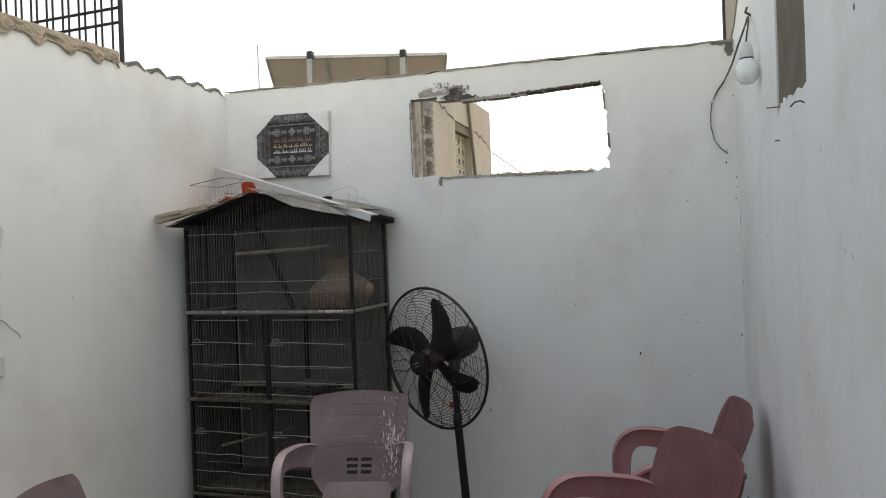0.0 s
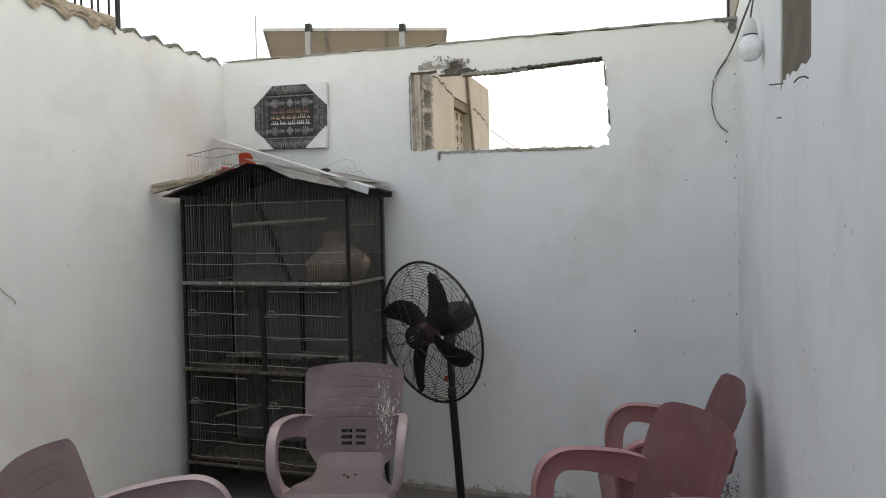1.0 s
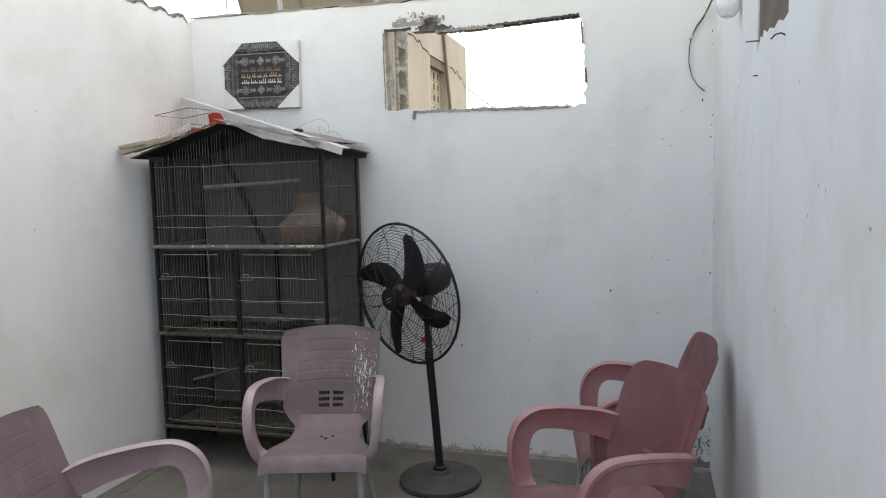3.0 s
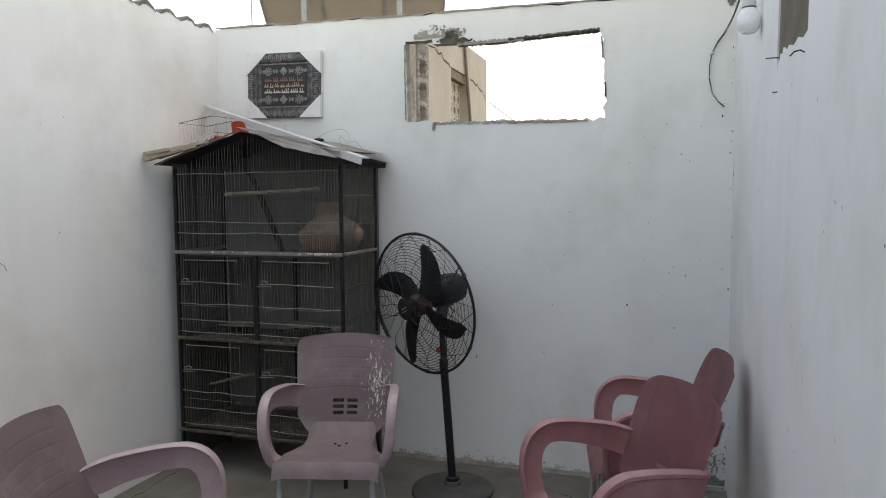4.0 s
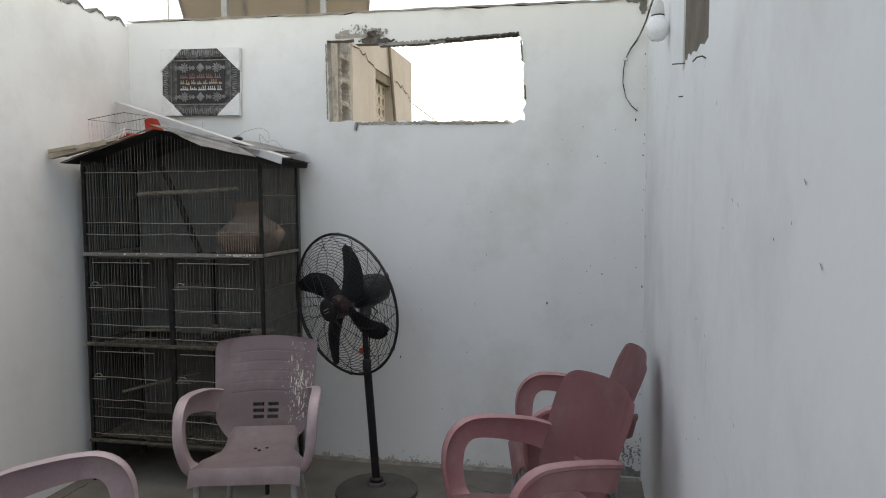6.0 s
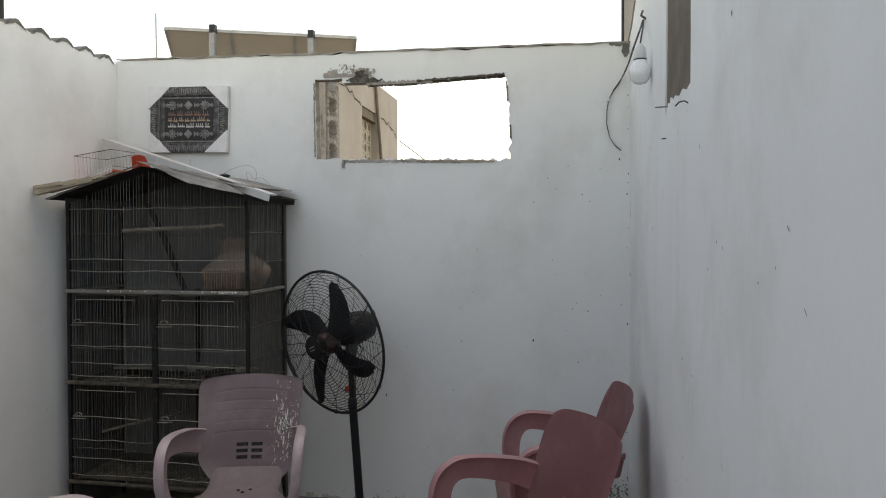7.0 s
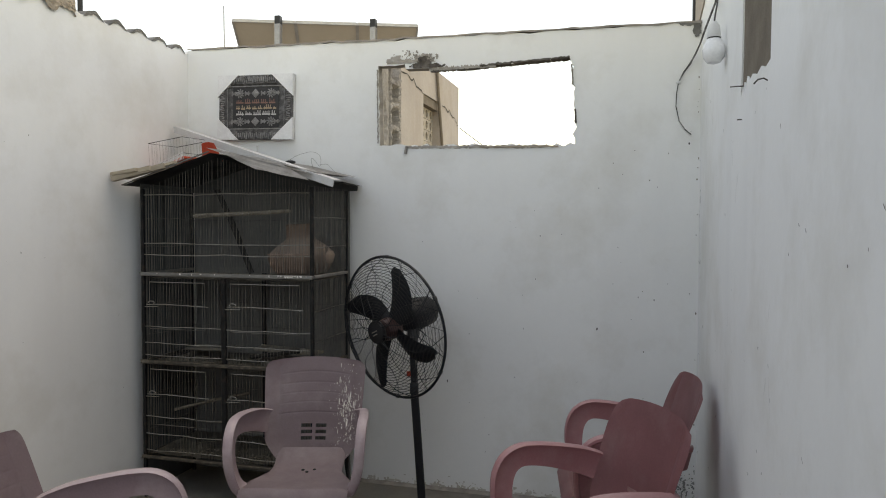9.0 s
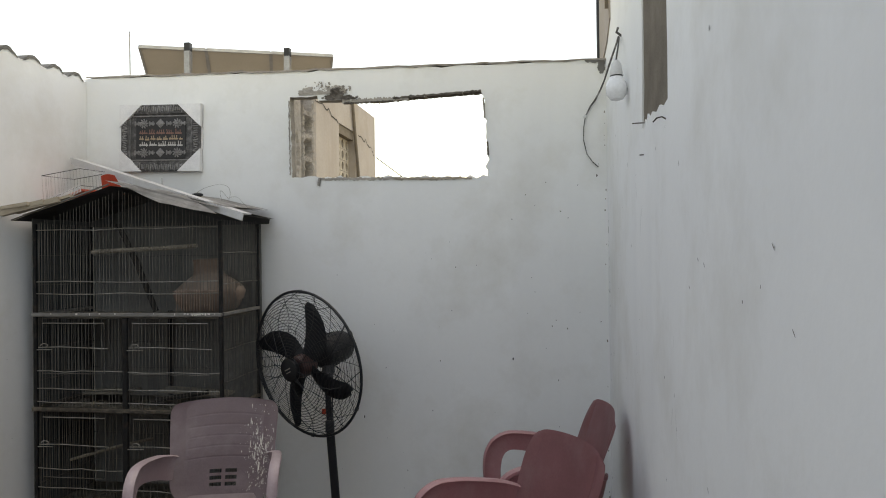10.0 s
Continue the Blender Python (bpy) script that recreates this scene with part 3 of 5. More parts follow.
marks(wall_left, 16, 9, lambda y, z: (XL + 0.0015, y, z), (1.9, 3.3), (0.3, 1.9), 0.0012, 0.0026)
b = Build()
for y0, z0, k in ((1.643, 1.396, 1.0), (1.589, 1.386, 1.2), (1.73, 1.337, 0.9), (1.924, 1.073, 1.0), (1.90, 1.0, 1.4), (2.053, 0.835, 1.0), (2.186, 0.732, 1.0), (1.961, 0.756, 1.6), (2.254, 0.604, 1.2), (1.583, 0.966, 1.3), (1.111, 1.314, 1.3), (1.183, 1.418, 1.3)):
    ring = [(XR - 0.0018, y0 + 0.0045 * k * math.cos(q * 1.047), z0 + 0.0042 * k * math.sin(q * 1.047 + k)) for q in range(6)]
    b.add(ring, [tuple(range(6))])
tagged(part("wall_chips", b, CRACK, wall_right, "small dark chips in the paint"), kind="stuff")
b = Build().tube([(XL + 0.004, 2.17, 1.235), (XL + 0.004, 2.225, 1.198), (XL + 0.004, 2.24, 1.18), (XL + 0.004, 2.275, 1.155), (XL + 0.004, 2.284, 1.135)], 0.0011, 5)
part("crack", b, CRACK, wall_left, "dark crack in the plaster")
b = Build().box((XL + 0.012, 2.155, 1.04), (0.024, 0.085, 0.085), 0.006)
socket = single("wall_socket", b, CAP_WHITE, "small white plastic socket on the wall", "socket")
b = Build().tube([(XL + 0.010, 2.17, 1.085), (XL + 0.010, 2.19, 1.25), (XL + 0.010, 2.19, 1.45), (XL + 0.010, 2.215, 1.56), (XL + 0.010, 2.19, 1.61), (XL + 0.010, 2.12, 1.62)], 0.004, 6)
single("socket_lead", b, CAP_WHITE, "pale cable rising from the socket", "cable")

# mould and grime near the floor in the far corner
us, vs = list(np.linspace(0.58, XR - 0.006, 62)), list(np.linspace(0.022, 0.26, 84))
patch("mould", us, vs,
      lambda x, z: max(lump(x, z, 0.70, 0.14, 0.06, 0.08), lump(x, z, 0.755, 0.15, 0.02, 0.10), lump(x, z, 0.67, 0.20, 0.02, 0.02)) + 1.3 * rough(x, z, 85, 5) > 0.95,
      lambda x, z: (x, YB - 0.002, z), MOULD, wall_back, "dark mould spots")
patch("mould", us, vs,
      lambda x, z: lump(x, z, 0.69, 0.022, 0.10, 0.055) + 0.8 * rough(x, z, 40, 15) > 0.35,
      lambda x, z: (x, YB - 0.003, z), MOULD, wall_back, "dark damp along the floor")
# dirt splashed along the foot of the wall
us, vs = list(np.linspace(-0.95, 0.60, 260)), list(np.linspace(0.014, 0.11, 22))
patch("dirt", us, vs, lambda x, z: 0.8 * rough(x, z, 22, 41) + 0.7 * rough(x, z, 75, 43) + (0.034 - z) * 14 > 0.30, lambda x, z: (x, YB - 0.0025, z), DIRT, wall_back, "brown dirt splashes along the floor")
# crumbled mortar at the foot of the back wall
b = Build()
vs, fs = [], []
n = 90
for i in range(n + 1):
    x = XL + 0.01 + (XR - XL - 0.02) * i / n
    k = 0.010 + 0.010 * abs(noise.noise(Vector((x * 14, 2, 0))))
    vs += [(x, YB - 0.002, k * 1.3), (x, YB - k, k * 0.8), (x, YB - k * 2.2, 0.0)]
for i in range(n):
    q = 3 * i
    fs += [(q, q + 1, q + 4, q + 3), (q + 1, q + 2, q + 5, q + 4)]
part("foot_fillet", b.add(vs, fs), CONCRETE, wall_back, "crumbling mortar along the floor")
# cracks in the floor
for a0, a1, sd in [((-1.20, 2.72), (-0.72, 3.02), 1), ((-1.42, 2.28), (-1.06, 2.62), 2), ((-0.1, 3.5), (0.5, 3.1), 3), ((-1.915, 2.55), (-1.935, 3.14), 4)]:
    r = random.Random(sd)
    line = jag(a0, a1, 0.03, 0.006, r) + [a1]
    b = Build()
    vs, fs = [], []
    for x, y in line:
        k = r.uniform(0.001, 0.0035)
        vs += [(x - k, y + k, 0.0045), (x + k, y - k, 0.0045)]
    fs = [(2 * i, 2 * i + 1, 2 * i + 3, 2 * i + 2) for i in range(len(line) - 1)]
    part("crack", b.add(vs, fs), CRACK, floor, "dark hairline crack")


# ---- plastic armchairs ----
def armchair(name, m, plastic, label, splashed=False, torn=False):
    ch = thing(name, m, label, "chair", "plastic armchairs")
    # backrest: the chair looks along -y; u across, v upwards
    holes = [(s * 0.008 if s > 0 else -0.055, 0.055 if s > 0 else -0.008, z, z + 0.014) for s in (1, -1) for z in (0.480, 0.505, 0.530)]
    us = sorted(set(list(np.round(np.linspace(-0.205, 0.205, 19), 4)) + [-0.055, -0.008, 0.008, 0.055, -0.152, -0.147, 0.152, 0.147]))
    lines = [0.585, 0.624, 0.663, 0.702, 0.741] if plastic == MAUVE else []
    vs = sorted(set(list(np.round(np.linspace(0.40, 0.803, 14), 4)) + [0.755, 0.778, 0.787, 0.794, 0.799, 0.480, 0.494, 0.505, 0.519, 0.530, 0.544] + [q + d for q in lines for d in (-0.006, -0.0028, 0.0, 0.0028, 0.006)]))

    def back(u, v):
        t = (v - 0.40) / 0.403
        wide = 0.93 + 0.14 * t ** 0.8 - 0.30 * max(0.0, 1 - t / 0.24) ** 1.5
        if t > 0.84 and plastic == MAUVE:
            wide *= 1 - 0.12 * ((t - 0.84) / 0.16) ** 4
        elif t > 0.68 and plastic == ROSE:
            wide *= 1 - 0.10 * ((t - 0.68) / 0.32) ** 3
        x = u * wide
        crown = 0.013 * (1 - (u / 0.205) ** 2) * max(0, (t - 0.75) / 0.25)
        curve = 0.045 * (1 - (u / 0.205) ** 2) - 0.01
        y = 0.155 + 0.115 * t + 0.02 * t * t + curve * 0.8 - 0.03
        groove = 0.0
        if plastic == ROSE:
            # sides wrap forward towards the arms, rounded shoulders, rolled rim
            e = abs(u) / 0.205
            y -= 0.018 * (1 - t) * e * e + 0.022 * t
            y += 0.006 * max(0.0, (e - 0.86) / 0.14) ** 1.5
            crown -= 0.024 * max(0.0, (e - 0.60) / 0.40) ** 2.2 * max(0.0, (t - 0.55) / 0.45) ** 1.5
        if abs(u) < 0.15:
            for q in lines:
                groove = max(groove, 0.0009 * max(0, 1 - abs(v - q) / 0.003))
            groove = max(groove, 0.0)
        if 0.146 < abs(u) < 0.153 and 0.56 < v < 0.78:
            groove = max(groove, 0.003)
        arch = 0.012 * (1 - (u / 0.15) ** 2) * max(0, min(1, (v - 0.55) / 0.05, (0.80 - v) / 0.05)) if abs(u) < 0.15 else 0
        return (x, y + groove, v + crown + arch * 0.8)

    part("backrest", Build().shell(us, vs, back, -0.007, holes), plastic, ch, smooth=True)

    # seat: from the lip at the front to the foot of the backrest
    us = list(np.linspace(-1, 1, 17))
    vs = [0, 0.03, 0.07, 0.12, 0.2, 0.32, 0.45, 0.58, 0.7, 0.8, 0.88, 0.94, 1.0]

    def seat(u, v):
        k = min(1.0, max(0.0, (v - 0.36) / 0.40))
        half = 0.203 - 0.060 * k * k * (3 - 2 * k)
        x = u * half
        y = -0.265 + 0.40 * v
        z = 0.428 - 0.022 * math.sin(math.pi * min(1, v * 1.05)) * (1 - 0.5 * u * u) - 0.012 * v
        if v < 0.12:
            k = (0.12 - v) / 0.12
            y += 0.012 * k - 0.0
            z -= 0.062 * k ** 1.6
        if abs(u) > 0.85:
            z -= 0.012 * (abs(u) - 0.85) / 0.15
        if v > 0.85:
            z += 0.04 * ((v - 0.85) / 0.15) ** 1.5
            y += 0.015 * (v - 0.85) / 0.15
        return (x, y, z)

    part("seat", Build().shell(us, vs, seat, -0.008), plastic, ch, smooth=True)
    for x, y in ((-0.012, 0.020), (0.034, 0.024), (0.008, -0.002)):
        part("bolt_hole", Build().lathe([(0.0068, 0.0), (0.0068, 0.003), (0.003, 0.0045)], 8, (x, y, 0.4035)), RUBBER, ch, "dark bolt hole", True)

    # armrests: a broad band that leaves the backrest, runs forward and curls down to the seat
    key = [(0.148, 0.205, 0.556), (0.180, 0.190, 0.559), (0.203, 0.150, 0.568), (0.220, 0.095, 0.586), (0.233, 0.0, 0.606), (0.240, -0.070, 0.614), (0.242, -0.116, 0.611), (0.242, -0.152, 0.589),
           (0.240, -0.173, 0.550), (0.236, -0.180, 0.500), (0.227, -0.179, 0.455), (0.213, -0.175, 0.417), (0.194, -0.168, 0.395)]
    width = [0.036, 0.040, 0.046, 0.043, 0.038, 0.036, 0.036, 0.037, 0.036, 0.034, 0.032, 0.032, 0.032]
    line, wide = [], []
    for i in range(len(key) - 1):
        p0, p1, p2, p3 = (Vector(key[max(0, min(len(key) - 1, i + d))]) for d in (-1, 0, 1, 2))
        for k in range(3):
            t = k / 3
            line.append(0.5 * (2 * p1 + (p2 - p0) * t + (2 * p0 - 5 * p1 + 4 * p2 - p3) * t * t + (3 * p1 - p0 - 3 * p2 + p3) * t ** 3))
            wide.append(width[i] * (1 - t) + width[i + 1] * t)
    line.append(Vector(key[-1])), wide.append(width[-1])
    for s in (-1, 1):
        b = Build()
        vs, fs = [], []
        for i, p in enumerate(line):
            d = (line[min(i + 1, len(line) - 1)] - line[max(i - 1, 0)]).normalized()
            inn = Vector((0, -d.z, d.y)).normalized()
            inn = -inn if inn.dot(Vector((0, 0.0, 0.45)) - Vector((0, p.y, p.z))) > 0 else inn
            if i < 9:
                inn = inn.lerp(Vector((0, 0.22, 0.97)), 1 - i / 9).normalized() if i > 5 else Vector((0, 0.22, 0.97)).normalized()
            w = wide[i]
            # rounded rim outside, a thin web inside
            prof = [(-0.020, w), (-0.012, w + 0.006), (0.008, w + 0.006), (0.016, w), (0.017, w - 0.010), (0.008, w - 0.016), (0.006, -w), (-0.004, -w - 0.002), (-0.010, -w), (-0.010, w - 0.014)]
            for a, h in prof:
                q = p + inn * h + Vector((a, 0, 0))
                vs.append((s * q.x * 1.03, q.y, q.z))
        n = 10
        for i in range(len(line) - 1):
            for j in range(n):
                fs.append((i * n + j, i * n + (j + 1) % n, (i + 1) * n + (j + 1) % n, (i + 1) * n + j))
        fs += [tuple(range(n)), tuple(range((len(line) - 1) * n, len(line) * n))[::-1]]
        part("armrest", b.add(vs, fs), plastic, ch, smooth=True)
    # tube legs with rubber feet
    for x, y, dx, dy in ((-0.175, -0.215, -0.012, -0.02), (0.175, -0.215, 0.012, -0.02), (-0.128, 0.11, -0.045, 0.10), (0.128, 0.11, 0.045, 0.10)):
        leg = part("leg", Build().tube([(x, y, 0.405), (x + dx * 0.5, y + dy * 0.5, 0.2), (x + dx, y + dy, 0.012)], 0.0125, 10), TUBE_METAL, ch, "grey metal tube leg", True)
        part("rubber_foot", Build().lathe([(0.016, 0.0), (0.017, 0.004), (0.016, 0.03), (0.013, 0.032)], 10, (x + dx, y + dy, 0.0)), RUBBER, leg, "", True)
    if torn:
        line = [(0.030, 0.512), (0.040, 0.505), (0.052, 0.500), (0.064, 0.490), (0.076, 0.486)]
        pts = [Vector(back(u, v)) + Vector((0, -0.0048, 0)) for u, v in line]
        gap = [0.001, 0.005, 0.003, 0.0055, 0.001]
        tear = Build().add([p + Vector((0, 0, g)) for p, g in zip(pts, gap)] + [p - Vector((0, 0, g)) for p, g in zip(pts, gap)], [(i, i + 1, i + 6, i + 5) for i in range(4)])
        part("tear", tear, CRACK, ch, "dark tear in the plastic")
    if splashed:
        r = random.Random(8)
        b = Build()
        for k in range(330):
            u = min(0.193, max(0.02, r.gauss(0.150, 0.030)))
            v = min(0.78, max(0.43, r.gauss(0.600, 0.085)))
            w = r.choice((0.0007, 0.0009, 0.0012, 0.0015, 0.0022))
            h = w * r.choice((1.0, 1.3, 2.0, 7.0 if u > 0.10 else 2.5))
            p = Vector(back(u, v)) + Vector((0, -0.0045, 0))
            up = (Vector(back(u, v + 0.01)) - Vector(back(u, v - 0.01))).normalized()
            side = (Vector(back(u + 0.01, v)) - Vector(back(u - 0.01, v))).normalized()
            n = 7
            ring = [p + side * w * math.cos(2 * math.pi * i / n) + up * h * math.sin(2 * math.pi * i / n) for i in range(n)]
            b.add(ring + [p + Vector((0, -0.001, 0))], [(i, (i + 1) % n, n) for i in range(n)])
        tagged(part("paint_splash", b, SPLASH, ch, "splashes and drips of white paint"), kind="stuff")
    return ch


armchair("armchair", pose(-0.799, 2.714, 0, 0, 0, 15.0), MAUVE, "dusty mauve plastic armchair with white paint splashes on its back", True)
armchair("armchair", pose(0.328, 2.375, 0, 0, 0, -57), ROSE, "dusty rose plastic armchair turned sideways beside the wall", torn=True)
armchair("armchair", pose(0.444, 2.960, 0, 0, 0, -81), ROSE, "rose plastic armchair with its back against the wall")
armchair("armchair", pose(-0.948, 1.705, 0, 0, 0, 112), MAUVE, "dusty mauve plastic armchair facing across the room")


# ---- bird cage rack ----
CX0, CX1, CY0, CY1 = -1.937, -1.0, 3.20, 3.625
CM = -1.475
cage = thing("bird_cage", pose(0, 0, 0), "tall black wire bird cage with three tiers and a gabled roof", "cage")
for x, y, t in ((CX0, CY0, 1.575), (CX1, CY0, 1.575), (CX0, CY1, 1.575), (CX1, CY1, 1.575)):
    part("post", Build().box((x, y - (0.02 if y == CY1 else 0.0), t / 2), (0.016, 0.016, t), 0.002), CAGE_IRON, cage)
part("post", Build().box((CM, CY0, (0.21 + 1.13) / 2), (0.026, 0.020, 0.92), 0.003), CAGE_IRON, cage)
part("post", Build().box((CM - 0.02, CY1, (0.21 + 1.13) / 2), (0.022, 0.02, 0.92), 0.003), CAGE_IRON, cage)
for z, hgt, mat, lab in ((1.146, 0.018, RAIL_GREY, "dusty grey shelf rail"), (0.700, 0.018, RUSTY, "rusty brown shelf rail"), (0.212, 0.014, RUSTY, "rusty bottom rail")):
    b = Build().box(((CX0 + CX1) / 2, CY0 - 0.012, z), (CX1 - CX0 + 0.02, 0.020, hgt), 0.003)
    part("rail", b, mat, cage, lab)
    for x in (CX0, CX1):
        part("rail", Build().box((x, (CY0 + CY1) / 2, z), (0.018, CY1 - CY0 - 0.024, hgt * 0.85), 0.002), mat, cage, lab)
for z in (1.125, 0.684, 0.222):
    us = list(np.linspace(CX0 + 0.014, CX1 - 0.014, 24))
    vs = list(np.linspace(CY0 + 0.016, CY1 - 0.016, 12))
    part("tray", Build().shell(us, vs, lambda u, v: (u, v, z + 0.006 * noise.noise(Vector((u * 18, v * 18, z)))), -0.004), TRAY, cage, "soiled grey tray with droppings", True)
# added sheet, coloured like the wall that lies in the cage's shade
part("back_panel", Build().box(((CX0 + CX1) / 2, CY1 + 0.016, 0.798), (CX1 - CX0 + 0.01, 0.004, 1.57)), SHADED_BACK, cage, "added grey sheet in the tone of the shaded wall behind")
# added dark sheet: gives the shade below the roof and covers the pale wall
b = Build().slab([(CX0 - 0.05, 1.575), (CX1 + 0.05, 1.575), (-0.945, 1.600), (-1.50, 1.738), (-1.985, 1.594)], [], 0.004, lambda x, z, d: (x, CY1 + 0.010 + d, z), (0, 0))
part("gable_panel", b, CAGE_SHEET, cage, "added dark sheet for the shade under the roof")
# dark sheet over the left side, from the floor to the roof
part("side_panel", Build().box((CX0 - 0.014, (CY0 + CY1) / 2, 0.806), (0.004, CY1 - CY0, 1.592)), CAGE_SHEET, cage, "dark streaked side sheet")


def grille(x0, y0, x1, y1, z0, z1, step, cross, name="grille", mat=CAGE_WIRE, seed=0, r=0.0014, skip=0.03):
    q = random.Random(seed)
    b = Build()
    n = int(math.hypot(x1 - x0, y1 - y0) / step)
    for i in range(1, n):
        t = i / n
        if q.random() < skip:
            continue
        x, y = x0 + (x1 - x0) * t + q.uniform(-0.0015, 0.0015), y0 + (y1 - y0) * t
        top = z1(x) if callable(z1) else z1
        b.tube([(x, y, z0), (x + q.uniform(-0.002, 0.002), y - 0.001 * q.random(), (z0 + top) / 2), (x + q.uniform(-0.0015, 0.0015), y, top)], r, 4, caps=False)
    ob = part(name, b, mat, cage)
    for z in cross:
        bend = [q.uniform(-0.005, 0.003) for k in range(5)]
        w = Build().tube([(x0 + (x1 - x0) * k / 6, y0 + (y1 - y0) * k / 6 - 0.002, z + (bend[k - 1] if 0 < k < 6 else 0)) for k in range(7)], r * 1.5, 5)
        part("cross_wire", w, CAGE_BRIGHT if name == "front_grille" else mat, ob, "bent grey cross wire")
    return ob


GABLE = lambda x: 1.59 + 0.145 * (1 - abs(x - (-1.50)) / (0.43 if x < -1.5 else 0.50)) - 0.012
grille(CX0, CY0, CX1, CY0, 1.16, GABLE, 0.0165, (1.245, 1.30, 1.545), "front_grille", seed=1)
for k, (a, c) in enumerate(((CX0, CM), (CM, CX1))):
    for z0, z1, cross, lift in ((0.71, 1.13, (0.879, 0.796, 0.735), 0.992), (0.222, 0.688, (0.42, 0.33, 0.247), 0.535)):
        grille(a, CY0, c, CY0, z0, z1, 0.0165, cross, "front_grille", mat=CAGE_WIRE if z0 > 0.5 else RUSTY, seed=k + int(z0 * 10), skip=0.10)
        # wire door, its lift wire and the looped latch
        w0, w1 = a + 0.045, c - (0.10 if k == 0 else 0.06)
        dz0, dz1 = z0 + 0.16, z1 - 0.024
        d = Build().tube([(w0, CY0 - 0.012, dz0), (w1, CY0 - 0.012, dz0), (w1, CY0 - 0.012, dz1), (w0, CY0 - 0.012, dz1)], 0.0019, 6, closed=True)
        door = part("wire_door", d, CAGE_WIRE, cage, "dull galvanised wire door")
        l = Build().tube([(w0 - 0.02, CY0 - 0.014, lift), (w0 + 0.10, CY0 - 0.014, lift + 0.003), (w1 - 0.05, CY0 - 0.015, lift - 0.002), (w1 + 0.02, CY0 - 0.014, lift - 0.004)], 0.0022, 6)
        l.tube([(w0 - 0.03, CY0 - 0.013, lift - 0.012), (w0 + 0.05, CY0 - 0.013, lift - 0.010)], 0.0020, 5)
        l.tube([(w0 + 0.012 + 0.018 * math.cos(t), CY0 - 0.017, lift + 0.010 + 0.008 * math.sin(t)) for t in [i * math.pi / 6 - 0.7 for i in range(9)]], 0.0022, 5)
        part("latch", l, CAGE_BRIGHT, door, "bright lift wire with a looped latch")
        part("top_wire", Build().tube([(w0, CY0 - 0.0145, dz1), (w1, CY0 - 0.0145, dz1)], 0.0022, 5), CAGE_BRIGHT, door, "bright top wire")
for x, sd in ((CX0, 11), (CX1, 12)):
    for z0, z1, cr in ((1.16, 1.58, (1.285, 1.43)), (0.71, 1.13, (0.83, 0.98)), (0.222, 0.688, (0.34, 0.52))):
        grille(x, CY0, x, CY1, z0, z1, 0.0145, cr, "side_grille", seed=sd)
for z0, z1 in ((1.16, 1.59), (0.71, 1.13), (0.222, 0.688)):
    grille(CX0, CY1, CX1, CY1, z0, z1, 0.0155, (z0 + 0.12, z0 + 0.26), "back_grille", seed=15, r=0.0011)
# bright bars low in the corner door
b = Build()
for i in range(15):
    x = CX1 - 0.215 + i * 0.0125
    b.tube([(x, CY0 - 0.006, 1.165), (x, CY0 - 0.006, 1.262)], 0.0016, 5)
b.tube([(CX1 - 0.23, CY0 - 0.007, 1.252), (CX1 - 0.02, CY0 - 0.007, 1.256)], 0.002, 5)
part("wire_door", b, material("rusty_bright_wire", (0.34, 0.24, 0.19), 0.5, 0.4, dark=0.4, scale=30, bump=0), cage, "small rust-red wire hatch")
# straw, droppings and husks on the trays and along the front rails
for z, sd in ((1.135, 1), (0.692, 2), (0.230, 3)):
    r = random.Random(70 + sd)
    b = Build()
    for k in range(110):
        x = r.uniform(CX0 + 0.03, CX1 - 0.03)
        y = CY0 - 0.010 + abs(r.gauss(0, 0.10))
        if y > CY1 - 0.03:
            continue
        low = z + (0.022 if y < CY0 + 0.004 else 0.006)
        w = r.uniform(0.003, 0.012)
        b.box((x, y, low), (w, r.uniform(0.002, 0.006), r.uniform(0.002, 0.006)), 0, (r.uniform(-20, 20), r.uniform(-15, 15), r.uniform(0, 180)))
    for k in range(12):
        x, y = r.uniform(CX0 + 0.06, CX1 - 0.10), CY0 + r.uniform(0.0, 0.2)
        a = r.uniform(-0.5, 0.5)
        b.tube([(x, y, z + 0.008), (x + 0.04, y + 0.03 * a, z + 0.016), (x + 0.08, y + 0.07 * a, z + 0.010)], 0.0013, 4)
    tagged(part("tray_litter", b, HUSK, cage, "pale husks and straw litter"), kind="stuff")
b = Build()
r = random.Random(91)
for k in range(34):
    x = r.choice((r.gauss(-1.10, 0.04), r.gauss(-1.10, 0.05), r.gauss(-1.12, 0.03), r.uniform(CX0, CX1)))
    x = min(CX1 - 0.005, max(CX0 + 0.005, x))
    h = r.uniform(0.003, 0.012)
    b.box((x, CY0 - 0.0225, 1.153 - h / 2), (r.uniform(0.002, 0.010), 0.003, h), 0.0008)
tagged(part("droppings", b, SPLASH, cage, "white droppings on the shelf rail"), kind="stuff")
# perches and sticks
part("perch", Build().tube([(-1.66, CY0 + 0.03, 1.438), (-1.50, CY0 + 0.035, 1.446), (-1.30, CY0 + 0.03, 1.452), (-1.13, CY0 + 0.028, 1.462)], [0.011, 0.010, 0.010, 0.009], 8), STICK, cage, "pale grey branch perch", True)
part("perch", Build().tube([(-1.605, CY0 + 0.15, 1.575), (-1.515, CY0 + 0.155, 1.39), (-1.410, CY0 + 0.15, 1.150)], [0.014, 0.016, 0.014], 8), DARK_STICK, cage, "dark slanting branch", True)
